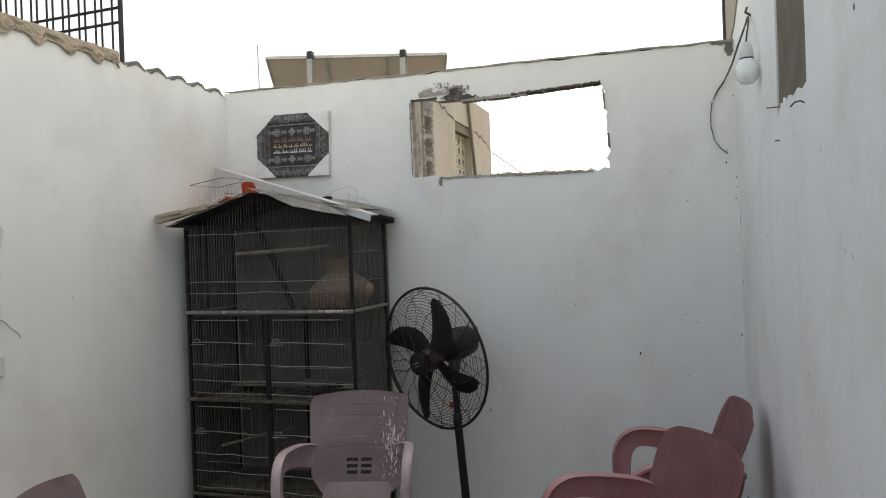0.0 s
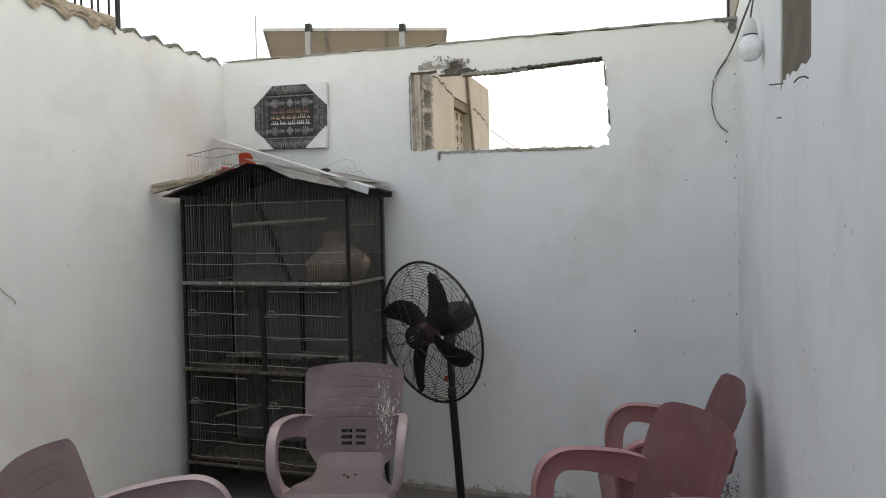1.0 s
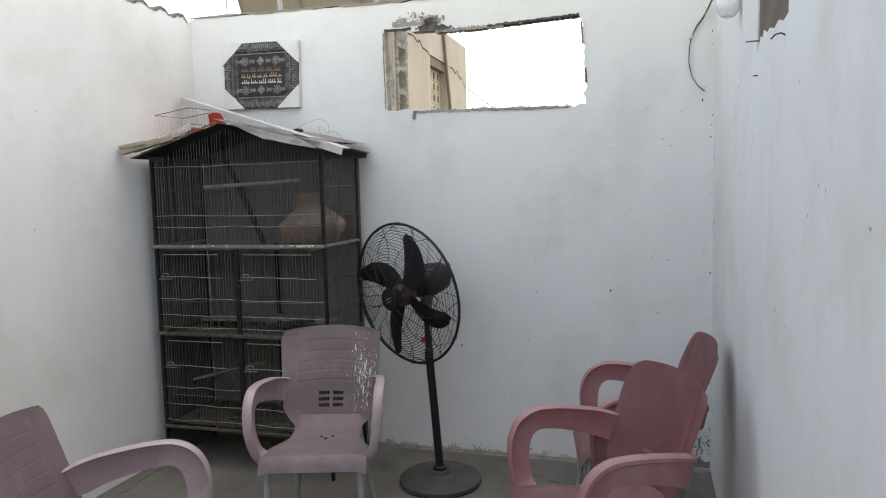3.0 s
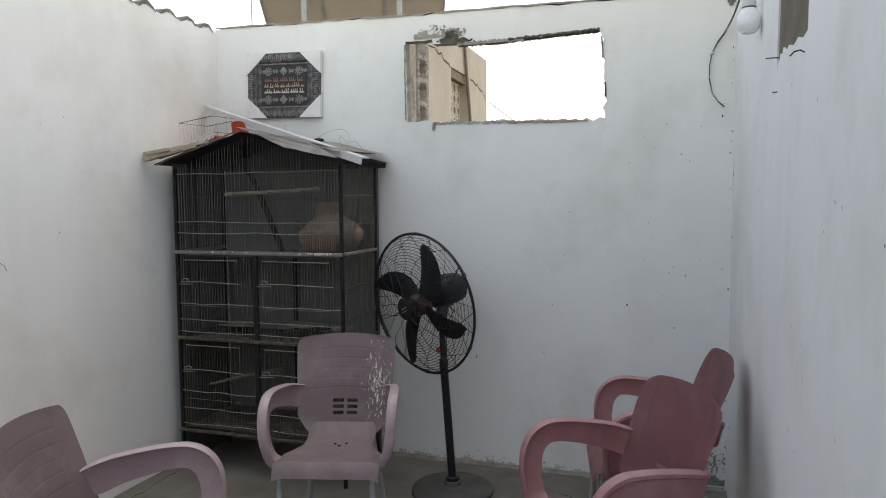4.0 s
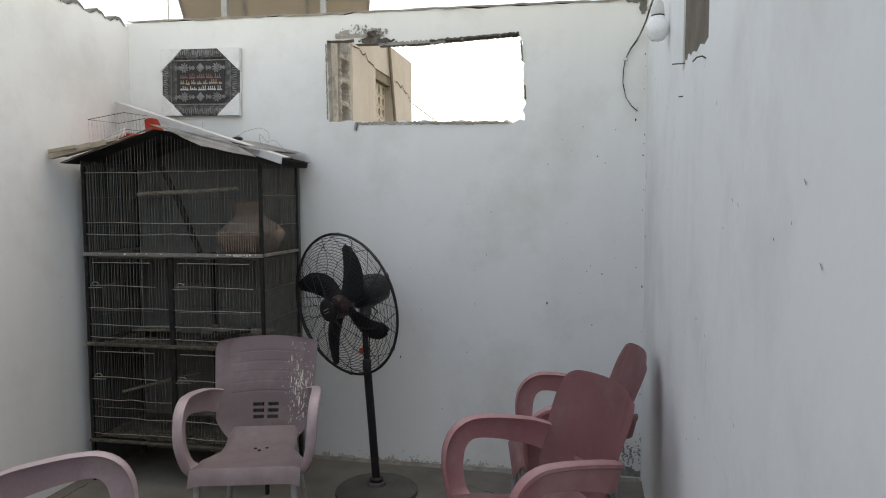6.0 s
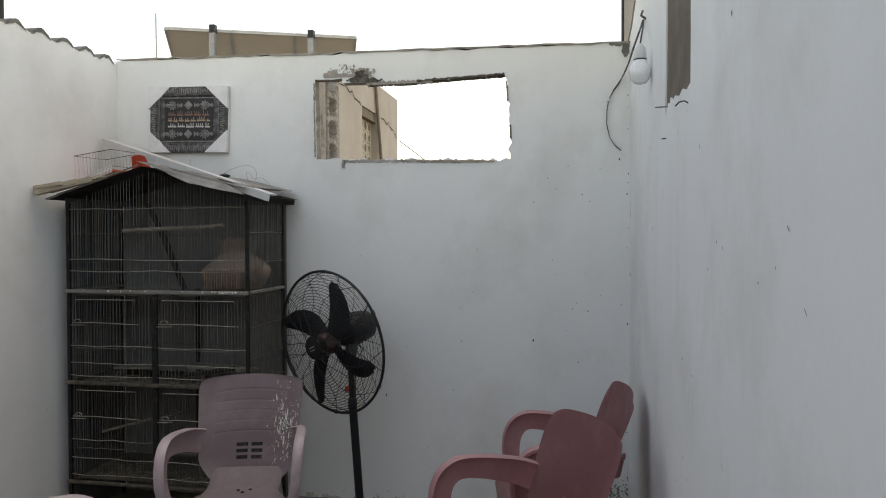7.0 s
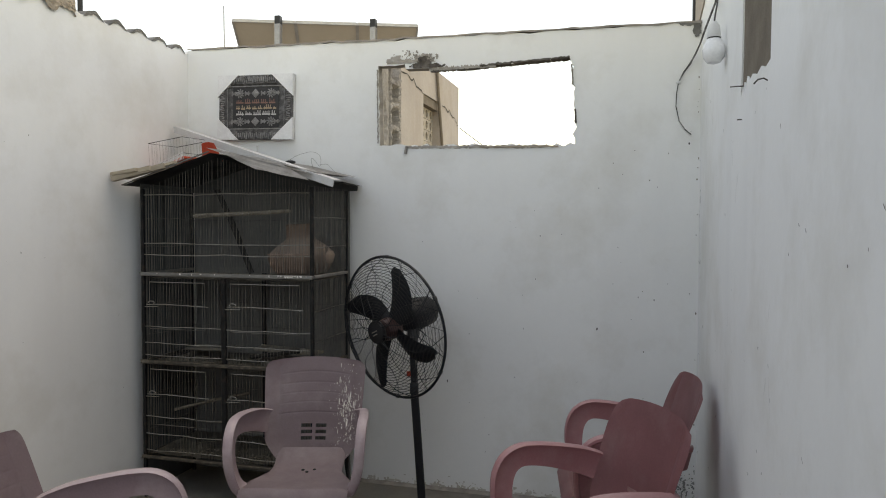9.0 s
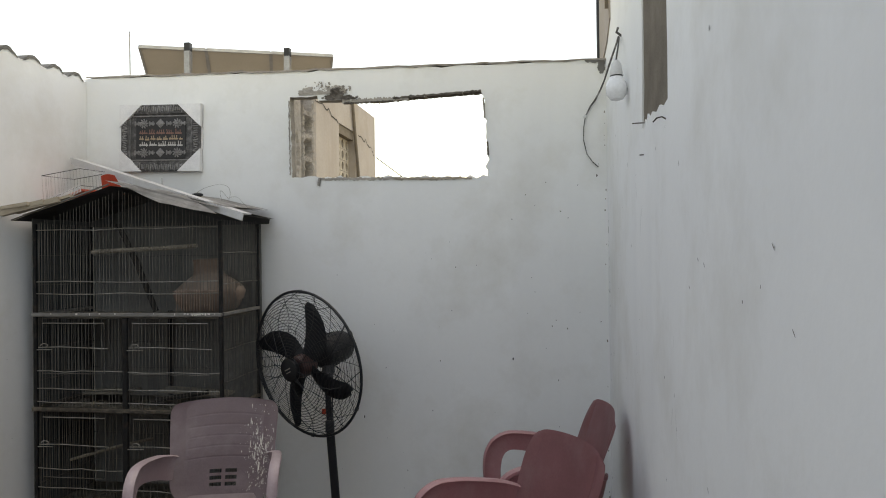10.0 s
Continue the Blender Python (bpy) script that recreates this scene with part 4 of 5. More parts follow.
part("perch", Build().tube([(-1.84, CY0 + 0.10, 0.43), (-1.66, CY0 + 0.20, 0.47), (-1.52, CY0 + 0.30, 0.49)], 0.008, 6), STICK, cage, "thin pale perch", True)
part("perch", Build().tube([(-1.40, CY0 + 0.12, 0.725), (-1.15, CY0 + 0.16, 0.76)], 0.012, 6), DARK_STICK, cage, "dark perch", True)
part("nest_board", Build().box((-1.25, CY0 + 0.24, 0.745), (0.34, 0.12, 0.012), 0.002, (0, 4, 6)), TRAY, cage, "soiled board")
part("nest_board", Build().box((-1.72, CY0 + 0.26, 0.735), (0.26, 0.12, 0.012), 0.002, (0, -3, -8)), TRAY, cage, "soiled board")

# roof of the cage: layered boards on two slopes
roof = part("roof", Build().shell([-2.0, -1.83, -1.66, -1.5], [3.135, 3.3, 3.5, 3.68], lambda u, v: (u, v, 1.590 + 0.150 * (u + 2.0) / 0.5 + 0.003 * noise.noise(Vector((u * 9, v * 9, 0)))), 0.006), [ROOF_UNDER], cage, "dark weathered sheet roof")
part("roof_sheet", Build().shell([-1.5, -1.34, -1.2, -1.05, -0.935], [3.145, 3.3, 3.5, 3.68], lambda u, v: (u, v, 1.742 - 0.150 * (u + 1.5) / 0.6 + 0.004 * noise.noise(Vector((u * 7, v * 7, 2)))), 0.006), ROOF_UNDER, roof)


def board(pts, thick, mat, label=""):
    """A loose flat sheet lying on the roof, from four corners."""
    a, q, c, d = (Vector(p) for p in pts)
    us = vs = [0, 0.2, 0.4, 0.6, 0.8, 1.0]
    sd = a.x * 13 + c.y * 7
    part("roof_board", Build().shell(us, vs, lambda u, v: (a * (1 - u) + q * u) * (1 - v) + (d * (1 - u) + c * u) * v + Vector((0, 0, 0.004 * noise.noise(Vector((u * 3 + sd, v * 3, 0))))), thick), mat, roof, label)


RS = lambda x: 1.756 - 0.150 * (x + 1.5) / 0.6
LS = lambda x: 1.602 + 0.150 * (x + 2.0) / 0.5
board([(-1.50, 3.10, RS(-1.50) + 0.004), (-1.245, 3.085, RS(-1.245) - 0.012), (-1.20, 3.60, RS(-1.20) + 0.012), (-1.50, 3.64, RS(-1.5) + 0.01)], 0.005, CARD, "pale weathered board")
board([(-1.35, 3.11, RS(-1.35) + 0.010), (-0.96, 3.09, RS(-0.96) + 0.008), (-0.975, 3.66, RS(-0.975) + 0.02), (-1.32, 3.66, RS(-1.32) + 0.018)], 0.005, CARD, "pale weathered board")
board([(-1.30, 3.135, RS(-1.30) + 0.018), (-0.94, 3.15, RS(-0.94) + 0.018), (-0.955, 3.67, RS(-0.955) + 0.030), (-1.25, 3.67, RS(-1.25) + 0.026)], 0.004, CARD, "pale weathered board")
board([(-1.457, 3.11, 1.750), (-1.215, 3.065, 1.650), (-0.945, 3.06, 1.598), (-1.122, 3.12, 1.682)], 0.004, CARD, "pale weathered board")
for k in range(9):
    r = random.Random(40 + k)
    y0 = (3.065, 3.085, 3.075, 3.10, 3.13, 3.20, 3.30, 3.42, 3.55)[k]
    x0 = (-2.004, -1.985, -2.012, -1.96, -1.99, -1.99, -1.99, -1.99, -1.99)[k] + r.uniform(0, 0.01)
    x1 = (-1.74, -1.80, -1.86, -1.70, -1.72, -1.7, -1.7, -1.7, -1.7)[k]
    lift = (0.004, 0.016, 0.030, 0.012, 0.020, 0.012, 0.016, 0.014, 0.012)[k]
    b = Build().beam((x0, y0, LS(x0) + lift + 0.012 * (k < 3)), (x1, y0 + r.uniform(0.0, 0.06), LS(x1) + lift * 0.6), r.uniform(0.035, 0.06), (0.024, 0.020, 0.016, 0.012, 0.010, 0.008, 0.008, 0.008, 0.008)[k])
    part("slat", b, WOOD, roof, "pale split wooden slat")
part("edge_strip", Build().beam((-2.0, 3.128, 1.592), (-1.50, 3.122, 1.746), 0.008, 0.005), RAIL_GREY, roof)
# white trim lying across the roof
b = Build()
a0, a1 = Vector((-1.985, 3.56, 1.935)), Vector((-0.832, 3.105, 1.596))
b.beam(a0, a1, 0.062, 0.006)
b.beam(a0 + Vector((0.0, -0.032, -0.015)), a1 + Vector((0.0, -0.032, -0.015)), 0.004, 0.034)
single("white_trim", b, WHITE_BOARD, "long white plastic trim lying across the cage roof", "trim")
# wire basket
bk = thing("wire_basket", pose(-1.845, 3.39, 1.690, 0, -5, -12), "empty pale wire basket lying on the cage roof", "basket")
b = Build()
bw, bd, bh = 0.125, 0.095, 0.142
for z, k in ((0.036, 0.19), (bh, 0)):
    b.tube([(-bw, -bd, z - k * bw), (bw, -bd, z + k * bw), (bw, bd, z + k * bw), (-bw, bd, z - k * bw)], 0.0018, 5, closed=True)
part("rim", b, CAGE_IRON, bk, "dark wire hoop")
b = Build()
for i in range(13):
    x = -bw + 2 * bw * i / 12
    for yy in (-bd, bd):
        b.tube([(x, yy, 0.0), (x, yy, bh)], 0.0007, 4, caps=False)
for i in range(1, 8):
    yy = -bd + 2 * bd * i / 8
    for x in (-bw, bw):
        b.tube([(x, yy, 0.0), (x, yy, bh)], 0.0007, 4, caps=False)
part("bars", b, CAGE_BRIGHT, bk)
b = Build()
for i in range(27):
    x = -bw + 2 * bw * i / 26
    b.tube([(x, -bd - 0.004, 0.004 + 0.19 * x), (x, -bd - 0.004, 0.042 + 0.19 * x)], 0.0019, 5)
part("lower_bars", b, CAP_WHITE, bk, "close white bars")
part("tray", Build().box((0, 0, 0.016), (2 * bw, 2 * bd, 0.012), 0.003, (0, -11, 0)), RED, bk, "red plastic tray")
b = Build().shell(list(np.linspace(-0.06, 0.06, 7)), list(np.linspace(0, 0.095, 5)), lambda u, v: (-1.615 + u * (1 - 4 * v) - 0.4 * v, 3.33 + 0.5 * u * u + 0.1 * v, 1.725 + v - 2 * u * u), 0.004)
single("red_scoop", b, RED, "torn piece of bright red plastic on the cage roof", "plastic piece", smooth=True)
# thin wire tangle on the roof
def smooth_line(key, steps=4):
    """A rounded line through the given points."""
    out = []
    for i in range(len(key) - 1):
        p0, p1, p2, p3 = (Vector(key[max(0, min(len(key) - 1, i + d))]) for d in (-1, 0, 1, 2))
        for k in range(steps):
            t = k / steps
            out.append(0.5 * (2 * p1 + (p2 - p0) * t + (2 * p0 - 5 * p1 + 4 * p2 - p3) * t * t + (3 * p1 - p0 - 3 * p2 + p3) * t ** 3))
    return out + [Vector(key[-1])]


b = Build()
b.tube(smooth_line([(-1.274, 3.46, 1.715), (-1.214, 3.45, 1.746), (-1.155, 3.44, 1.761), (-1.119, 3.45, 1.767), (-1.087, 3.46, 1.754), (-1.075, 3.46, 1.727), (-1.077, 3.45, 1.693), (-1.099, 3.44, 1.722), (-1.115, 3.44, 1.734), (-1.122, 3.45, 1.713), (-1.115, 3.46, 1.676)]), 0.0010, 5)
b.tube(smooth_line([(-1.077, 3.45, 1.701), (-1.036, 3.45, 1.702), (-1.003, 3.44, 1.676), (-0.965, 3.44, 1.640), (-0.925, 3.45, 1.630)]), 0.0010, 5)
single("wire_tangle", b, CAGE_BRIGHT, "loose tangle of thin grey wire", "wire")
b = Build().lathe([(0.018, 0), (0.026, 0.004), (0.026, 0.012), (0.010, 0.018)], 12, (-1.215, 3.40, 1.705))
single("small_cap", b, BLACK, "small dark plastic cap on the roof", "cap", smooth=True)
b = Build().tube([(-1.40, 3.40, 1.745), (-1.402, 3.40, 1.80)], 0.004, 6)
single("white_peg", b, WHITE_BOARD, "small white plastic peg", "peg")

# clay pot in the top tier
pot = Build().lathe([(0.085, 0.0), (0.125, 0.02), (0.158, 0.07), (0.168, 0.105), (0.160, 0.125), (0.120, 0.160), (0.078, 0.190), (0.070, 0.205), (0.068, 0.255), (0.075, 0.268), (0.062, 0.268), (0.056, 0.20)], 36, (0, 0, 0))
single("clay_pot", pot, CLAY, "dusty round clay nesting pot with a narrow neck", "pot", m=pose(-1.150, 3.40, 1.131, 0, -3, 0), smooth=True)


# ---- pedestal fan ----
fan = thing("pedestal_fan", pose(-0.488, 3.308, 0.0), "black pedestal fan with four blades and a dusty round base", "fan")
part("base", Build().lathe([(0.192, 0.0), (0.197, 0.008), (0.195, 0.022), (0.185, 0.030), (0.10, 0.040), (0.045, 0.046), (0.040, 0.060), (0.030, 0.066)], 48), FAN_BASE, fan, "dusty black round base", True)
part("collar", Build().lathe([(0.030, 0.060), (0.034, 0.064), (0.034, 0.078), (0.024, 0.084)], 20), BLACK_METAL, fan, "", True)
part("pole", Build().tube([(0, 0, 0.06), (-0.020, 0.0, 0.35), (-0.041, 0.003, 0.62)], 0.0195, 14), BLACK_METAL, fan, "", True)
part("inner_pole", Build().tube([(-0.040, 0.003, 0.60), (-0.058, 0.02, 0.86)], 0.014, 12), BLACK_METAL, fan, "", True)
part("clamp", Build().lathe([(0.0200, 0.60), (0.0210, 0.605), (0.0210, 0.645), (0.016, 0.652)], 16, (-0.041, 0.003, 0)), BLACK, fan, "", True)
part("tag", Build().box((-0.068, 0.006, 0.690), (0.022, 0.004, 0.026), 0.001, (10, 0, 20)), RED, fan, "small red tag")
BLADE0 = radians(56)
NRM = Vector((-0.46, -0.875, -0.13)).normalized()
head_m = Matrix.Translation(Vector((-0.628, 3.285, 0.912)) - Vector((-0.488, 3.308, 0.0))) @ NRM.to_track_quat("Z", "Y").to_matrix().to_4x4()
R = 0.339


def headed(b):
    b.v = [tuple(head_m @ Vector(p)) for p in b.v]
    return b


circle = lambda r, z, n=64: [(r * math.cos(2 * math.pi * i / n), r * math.sin(2 * math.pi * i / n), z) for i in range(n)]
part("rim", headed(Build().tube(circle(R, 0.0), 0.0065, 8, closed=True)), BLACK_METAL, fan, "", True)
dome = lambda r, h: h * (1 - (r / R) ** 2) ** 0.6
fg = Build()
for i in range(1, 22):
    r = 0.055 + (R - 0.055) * i / 22
    fg.tube(circle(r, dome(r, 0.105), 40), 0.0014, 4, closed=True)
for i in range(20):
    t0 = 2 * math.pi * i / 20
    line = []
    for k in range(9):
        r = 0.05 + (R - 0.05) * k / 8
        t = t0 + 0.35 * math.sin(math.pi * k / 8) * (1 if i % 2 else -1)
        line.append((r * math.cos(t), r * math.sin(t), dome(r, 0.107)))
    fg.tube(line, 0.0018, 4)
front = part("front_guard", headed(fg), GUARD, fan, "black wire guard")
part("badge", headed(Build().lathe([(0.054, 0.088), (0.057, 0.097), (0.052, 0.108), (0.03, 0.113)], 28)), GLOSS, front, "round black cap", True)
part("badge_mark", headed(Build().box((0.0, 0.006, 0.1145), (0.040, 0.005, 0.002), 0.0005, (0, 0, 24)).box((0.004, -0.008, 0.1145), (0.034, 0.004, 0.002), 0.0005, (0, 0, 24))), SILVER, front, "pale swoosh marks")
bg = Build()
for i in range(1, 20):
    r = 0.08 + (R - 0.08) * i / 20
    bg.tube(circle(r, -dome(r, 0.10), 40), 0.0009, 4, closed=True)
for i in range(18):
    t0 = 2 * math.pi * i / 18
    bg.tube([(r * math.cos(t0), r * math.sin(t0), -dome(r, 0.102)) for r in (0.07, 0.15, 0.22, 0.29, 0.325, R)], 0.0015, 4)
part("rear_guard", headed(bg), GUARD, fan, "black wire guard")
for k in range(6):
    t = 2 * math.pi * k / 6 + 0.5
    part("clip", headed(Build().box((R * math.cos(t), R * math.sin(t), 0), (0.022, 0.013, 0.018), 0.003, (0, 0, math.degrees(t) + 90))), BLACK, fan)
part("hub", headed(Build().lathe([(0.052, -0.020), (0.054, 0.035), (0.048, 0.062), (0.028, 0.072)], 28)), MAROON, fan, "maroon blade hub", True)
part("motor", headed(Build().lathe([(0.055, -0.075), (0.072, -0.088), (0.076, -0.10), (0.076, -0.205), (0.070, -0.245), (0.050, -0.268), (0.02, -0.274)], 32, (0.0, 0.030, 0.0))), GUARD, fan, "", True)
fins = Build()
for i in range(16):
    t = 2 * math.pi * i / 16
    fins.box((0.077 * math.cos(t), 0.030 + 0.077 * math.sin(t), -0.15), (0.006, 0.004, 0.06), 0, (0, 0, math.degrees(t)))
part("motor_fins", headed(fins), BLACK, fan)
part("neck", Build().tube([(-0.057, 0.02, 0.83), (-0.064, 0.06, 0.88), (-0.066, 0.095, 0.93)], [0.026, 0.03, 0.028], 12), BLACK, fan, "", True)


def blade(angle):
    us, vs = list(np.linspace(0, 1, 60)), list(np.linspace(-1, 1, 7))

    def place(u, v):
        r = 0.040 + 0.256 * u
        half = (0.022 + 0.038 * math.sin(math.pi * min(1, 0.12 + u * 0.66))) * (1 - max(0, (u - 0.82) / 0.18) ** 2 * 0.72)
        sweep = 0.088 * u ** 1.8 - 0.020 * math.sin(math.pi * u)
        a = v * half + sweep
        tw = radians(17 - 8 * u)
        x, y, z = r, a * math.cos(tw), a * math.sin(tw) + 0.012 * (1 - v * v)
        c, s = math.cos(angle), math.sin(angle)
        return (x * c - y * s, x * s + y * c, z + 0.004 + 0.0012 * math.sin(u * 75))

    return headed(Build().shell(us, vs, place, 0.003))


for k in range(4):
    part("blade", blade(BLADE0 + k * math.pi / 2), BLACK, fan, "curved black plastic blade", True)
b = Build().tube([(-0.066, 0.12, 0.90), (-0.03, 0.14, 0.86), (-0.05, 0.08, 0.80), (-0.042, 0.045, 0.70), (-0.025, 0.03, 0.45), (0.002, 0.03, 0.10)], 0.003, 6)
part("cable", b, WIRE, fan, "black cable")


# ---- framed print ----
PW, PH = 0.465, 0.358
pic = thing("framed_print", pose(-1.571, YB - 0.001, 2.048, 0, 1.3, 0), "dark framed calligraphy print with white wrapped corners, on the wall", "picture")
part("backing", Build().box((0, -0.008, 0), (PW, 0.014, PH), 0.002), WRAP, pic, "white wrapped backing")
fr = Build()
for cx, cz, sx, sz in ((0, PH / 2 - 0.026, PW - 0.008, 0.052), (0, -PH / 2 + 0.026, PW - 0.008, 0.052), (-PW / 2 + 0.030, 0, 0.052, PH - 0.10), (PW / 2 - 0.030, 0, 0.052, PH - 0.10)):
    fr.box((cx, -0.021, cz), (sx, 0.016, sz), 0.004)
frame_ob = part("frame", fr, FRAME_DARK, pic, "dark pewter moulding")
pr = random.Random(17)
for k in range(27):
    x = -0.165 + 0.33 * k / 26
    for z in (PH / 2 - 0.024, -PH / 2 + 0.024):
        h = pr.uniform(0.020, 0.038)
        part("bead", Build().box((x, -0.031, z + pr.uniform(-0.003, 0.003)), (pr.uniform(0.005, 0.009), 0.007, h), 0.002, (0, pr.uniform(-16, 16), 0)), SILVER, frame_ob)
for k in range(17):
    z = -0.098 + 0.196 * k / 16
    for x in (-PW / 2 + 0.028, PW / 2 - 0.028):
        part("bead", Build().box((x, -0.031, z), (pr.uniform(0.018, 0.034), 0.007, pr.uniform(0.005, 0.008)), 0.002, (0, pr.uniform(-22, 22), 0)), SILVER, frame_ob)
part("mount", Build().box((0, -0.018, 0), (PW - 0.10, 0.004, PH - 0.10)), FRAME_DARK, pic, "grey patterned mount")
part("print", Build().box((0, -0.022, 0.0), (0.285, 0.004, 0.222), 0.001), PANEL_BLACK, pic, "black printed panel")
inner = Build()
for cx, cz, sx, sz in ((0, 0.118, 0.36, 0.006), (0, -0.118, 0.36, 0.006), (-0.178, 0, 0.006, 0.23), (0.178, 0, 0.006, 0.23)):
    inner.box((cx, -0.022, cz), (sx, 0.008, sz), 0.001)
part("inner_moulding", inner, SILVER, pic, "thin silver moulding")
for zz in (0.078, -0.078):
    for x in (-0.096, 0.096):
        ro = Build().lathe([(0.008, 0), (0.008, 0.003), (0.003, 0.006)], 10)
        for i in range(9):
            t = 2 * math.pi * i / 9
            ro.box((0.0175 * math.cos(t), 0.0175 * math.sin(t), 0.001), (0.018, 0.0065, 0.004), 0.001, (0, 0, math.degrees(t) + 28))
        ro.v = [(p[0] + x, -0.0245 - p[2], p[1] + zz) for p in ro.v]
        part("rosette", ro, SILVER, pic, "silver rosette")
    tile = Build().box((0, -0.0255, zz), (0.036, 0.004, 0.036), 0.001, (0, 45, 0)).box((0, -0.0275, zz), (0.016, 0.005, 0.016), 0.001, (0, 45, 0))
    for a in range(4):
        tile.box((0.017 * math.cos(a * math.pi / 2), -0.0275, zz + 0.017 * math.sin(a * math.pi / 2)), (0.010, 0.005, 0.010), 0.002)
    part("ornament", tile, SILVER, pic, "silver diamond ornament")
    for x in (-0.133, -0.050, 0.050, 0.133):
        orn = Build()
        for dx, w, h in ((-0.013, 0.007, 0.026), (-0.003, 0.009, 0.014), (0.007, 0.008, 0.022), (0.015, 0.004, 0.010)):
            orn.box((x + dx, -0.0255, zz), (w, 0.005, h), 0.0015)
        part("ornament", orn, SILVER, pic, "silver ornament")
for row, (zz, ink) in enumerate(((0.030, INK_RED), (-0.002, INK_GOLD), (-0.035, INK_WHITE))):
    r = random.Random(row)
    x = -0.122
    while x < 0.110:
        w = min(r.uniform(0.022, 0.052), 0.128 - x)
        bar = Build().box((x + w / 2, -0.0250, zz - 0.004 + r.uniform(-0.002, 0.002)), (w, 0.002, 0.0075), 0.0005)
        for q in range(int(w / 0.012)):
            bar.box((x + 0.006 + q * 0.012, -0.0250, zz + 0.004 + r.uniform(-0.006, 0.004)), (0.0040, 0.002, r.uniform(0.012, 0.026)), 0.0004, (0, r.uniform(-14, 14), 0))
        part("text_bar", bar, ink, pic, "bar of illegible lettering")
        x += w + 0.007
for sx in (-1, 1):
    for sz in (-1, 1):
        c0 = (sx * PW / 2, sz * PH / 2)
        legx, legz = 0.130, 0.120
        tri = [c0, (c0[0] - sx * legx, c0[1]), (c0[0] - sx * legx * 0.51, c0[1] - sz * legz * 0.50), (c0[0], c0[1] - sz * legz)]
        vs = [(x, -0.0365, z) for x, z in tri] + [(x, -0.006, z) for x, z in tri]
        part("corner_wrap", Build().add(vs, [(0, 1, 2, 3), (4, 5, 6, 7), (0, 1, 5, 4), (1, 2, 6, 5), (2, 3, 7, 6), (3, 0, 4, 7)]), WRAP, pic, "white protective corner")


# ---- lamp, cable and nails by the right wall ----
lamp = thing("hanging_bulb", pose(0.7245, 2.785, 1.999), "white bulb in a small holder hanging by the wall", "lamp")
part("bulb", Build().lathe([(0.004, -0.046), (0.022, -0.041), (0.035, -0.023), (0.0385, 0.0), (0.034, 0.020), (0.024, 0.036), (0.021, 0.046)], 28), BULB, lamp, "frosted white bulb", True)
part("band", Build().lathe([(0.0232, 0.040), (0.0232, 0.0445), (0.020, 0.046)], 20), WIRE, lamp, "dark ring", True)
part("holder", Build().lathe([(0.0215, 0.044), (0.023, 0.054), (0.018, 0.085), (0.008, 0.10)], 20), CAP_WHITE, lamp, "white holder", True)
part("flex", Build().tube([(0.0, 0, 0.098), (0.008, 0.04, 0.14), (0.022, 0.12, 0.20), (0.031, 0.19, 0.236)], 0.003, 6), WIRE, lamp, "short cable")
b = Build().tube([(XR - 0.010, 2.988, 2.243), (XR - 0.014, 3.10, 2.232), (XR - 0.020, 3.32, 2.218), (XR - 0.022, 3.52, 2.208), (XR - 0.030, 3.66, 2.196), (0.712, YB - 0.014, 2.155), (0.686, YB - 0.010, 2.120), (0.662, YB - 0.012, 2.072)],
                 [0.0045, 0.004, 0.0045, 0.004, 0.0045, 0.0045, 0.004, 0.0035], 6)
b.tube([(XR + 0.002, 2.985, 2.245), (XR - 0.018, 2.988, 2.262), (XR - 0.012, 2.986, 2.280)], 0.005, 6)
b.tube([(0.662, YB - 0.012, 2.072), (0.654, YB - 0.012, 2.02), (0.652, YB - 0.014, 1.96), (0.667, YB - 0.014, 1.89), (0.694, YB - 0.012, 1.85), (0.722, YB - 0.010, 1.825)], 0.0028, 6)
single("loose_cable", b, OLD_CABLE, "black cable drooping in the corner, its end hanging free", "cable")
b = Build().lathe([(0.009, 0), (0.010, 0.006), (0.006, 0.014)], 8, (0.662, YB - 0.016, 2.065))
single("cable_clip", b, CAP_WHITE, "small pale cable clip on the wall", "clip")
for y0, z0, out, rise in ((2.00, 1.738, 0.030, 0.006), (2.39, 1.800, 0.034, 0.0), (2.40, 1.705, 0.012, 0.0)):
    b = Build().tube([(XR + 0.006, y0, z0 - rise * 0.5), (XR - out * 0.3, y0, z0 + rise), (XR - out * 0.7, y0 + 0.002, z0 + rise * 0.6), (XR - out, y0 + 0.004, z0 - rise)], 0.0020, 5)
    single("bent_nail", b, RAW, "small bent nail in the wall", "nail", "nails")


# ---- beyond the walls ----
R0 = 140.0
b = Build()
ring = [(R0 * k / 8 * math.cos(t), R0 * k / 8 * math.sin(t), -0.12) for k in (1, 2, 4, 8, 24) for t in [2 * math.pi * i / 48 for i in range(48)]]
fs = [tuple(range(48))] + [(k * 48 + i, k * 48 + (i + 1) % 48, (k + 1) * 48 + (i + 1) % 48, (k + 1) * 48 + i) for k in range(4) for i in range(48)]
single("ground", b.add(ring, fs), GROUND_MAT, "bare dusty ground beyond the walls", "ground", kind="structure")

# block pier just outside the opening
pier = thing("block_pier", pose(0, 0, 0), "rough broken end of a hollow block wall", "wall stub")
part("core", Build().box((-1.06, 3.925, 1.15), (0.20, 0.31, 2.30)), BLOCK, pier, "grey block core")


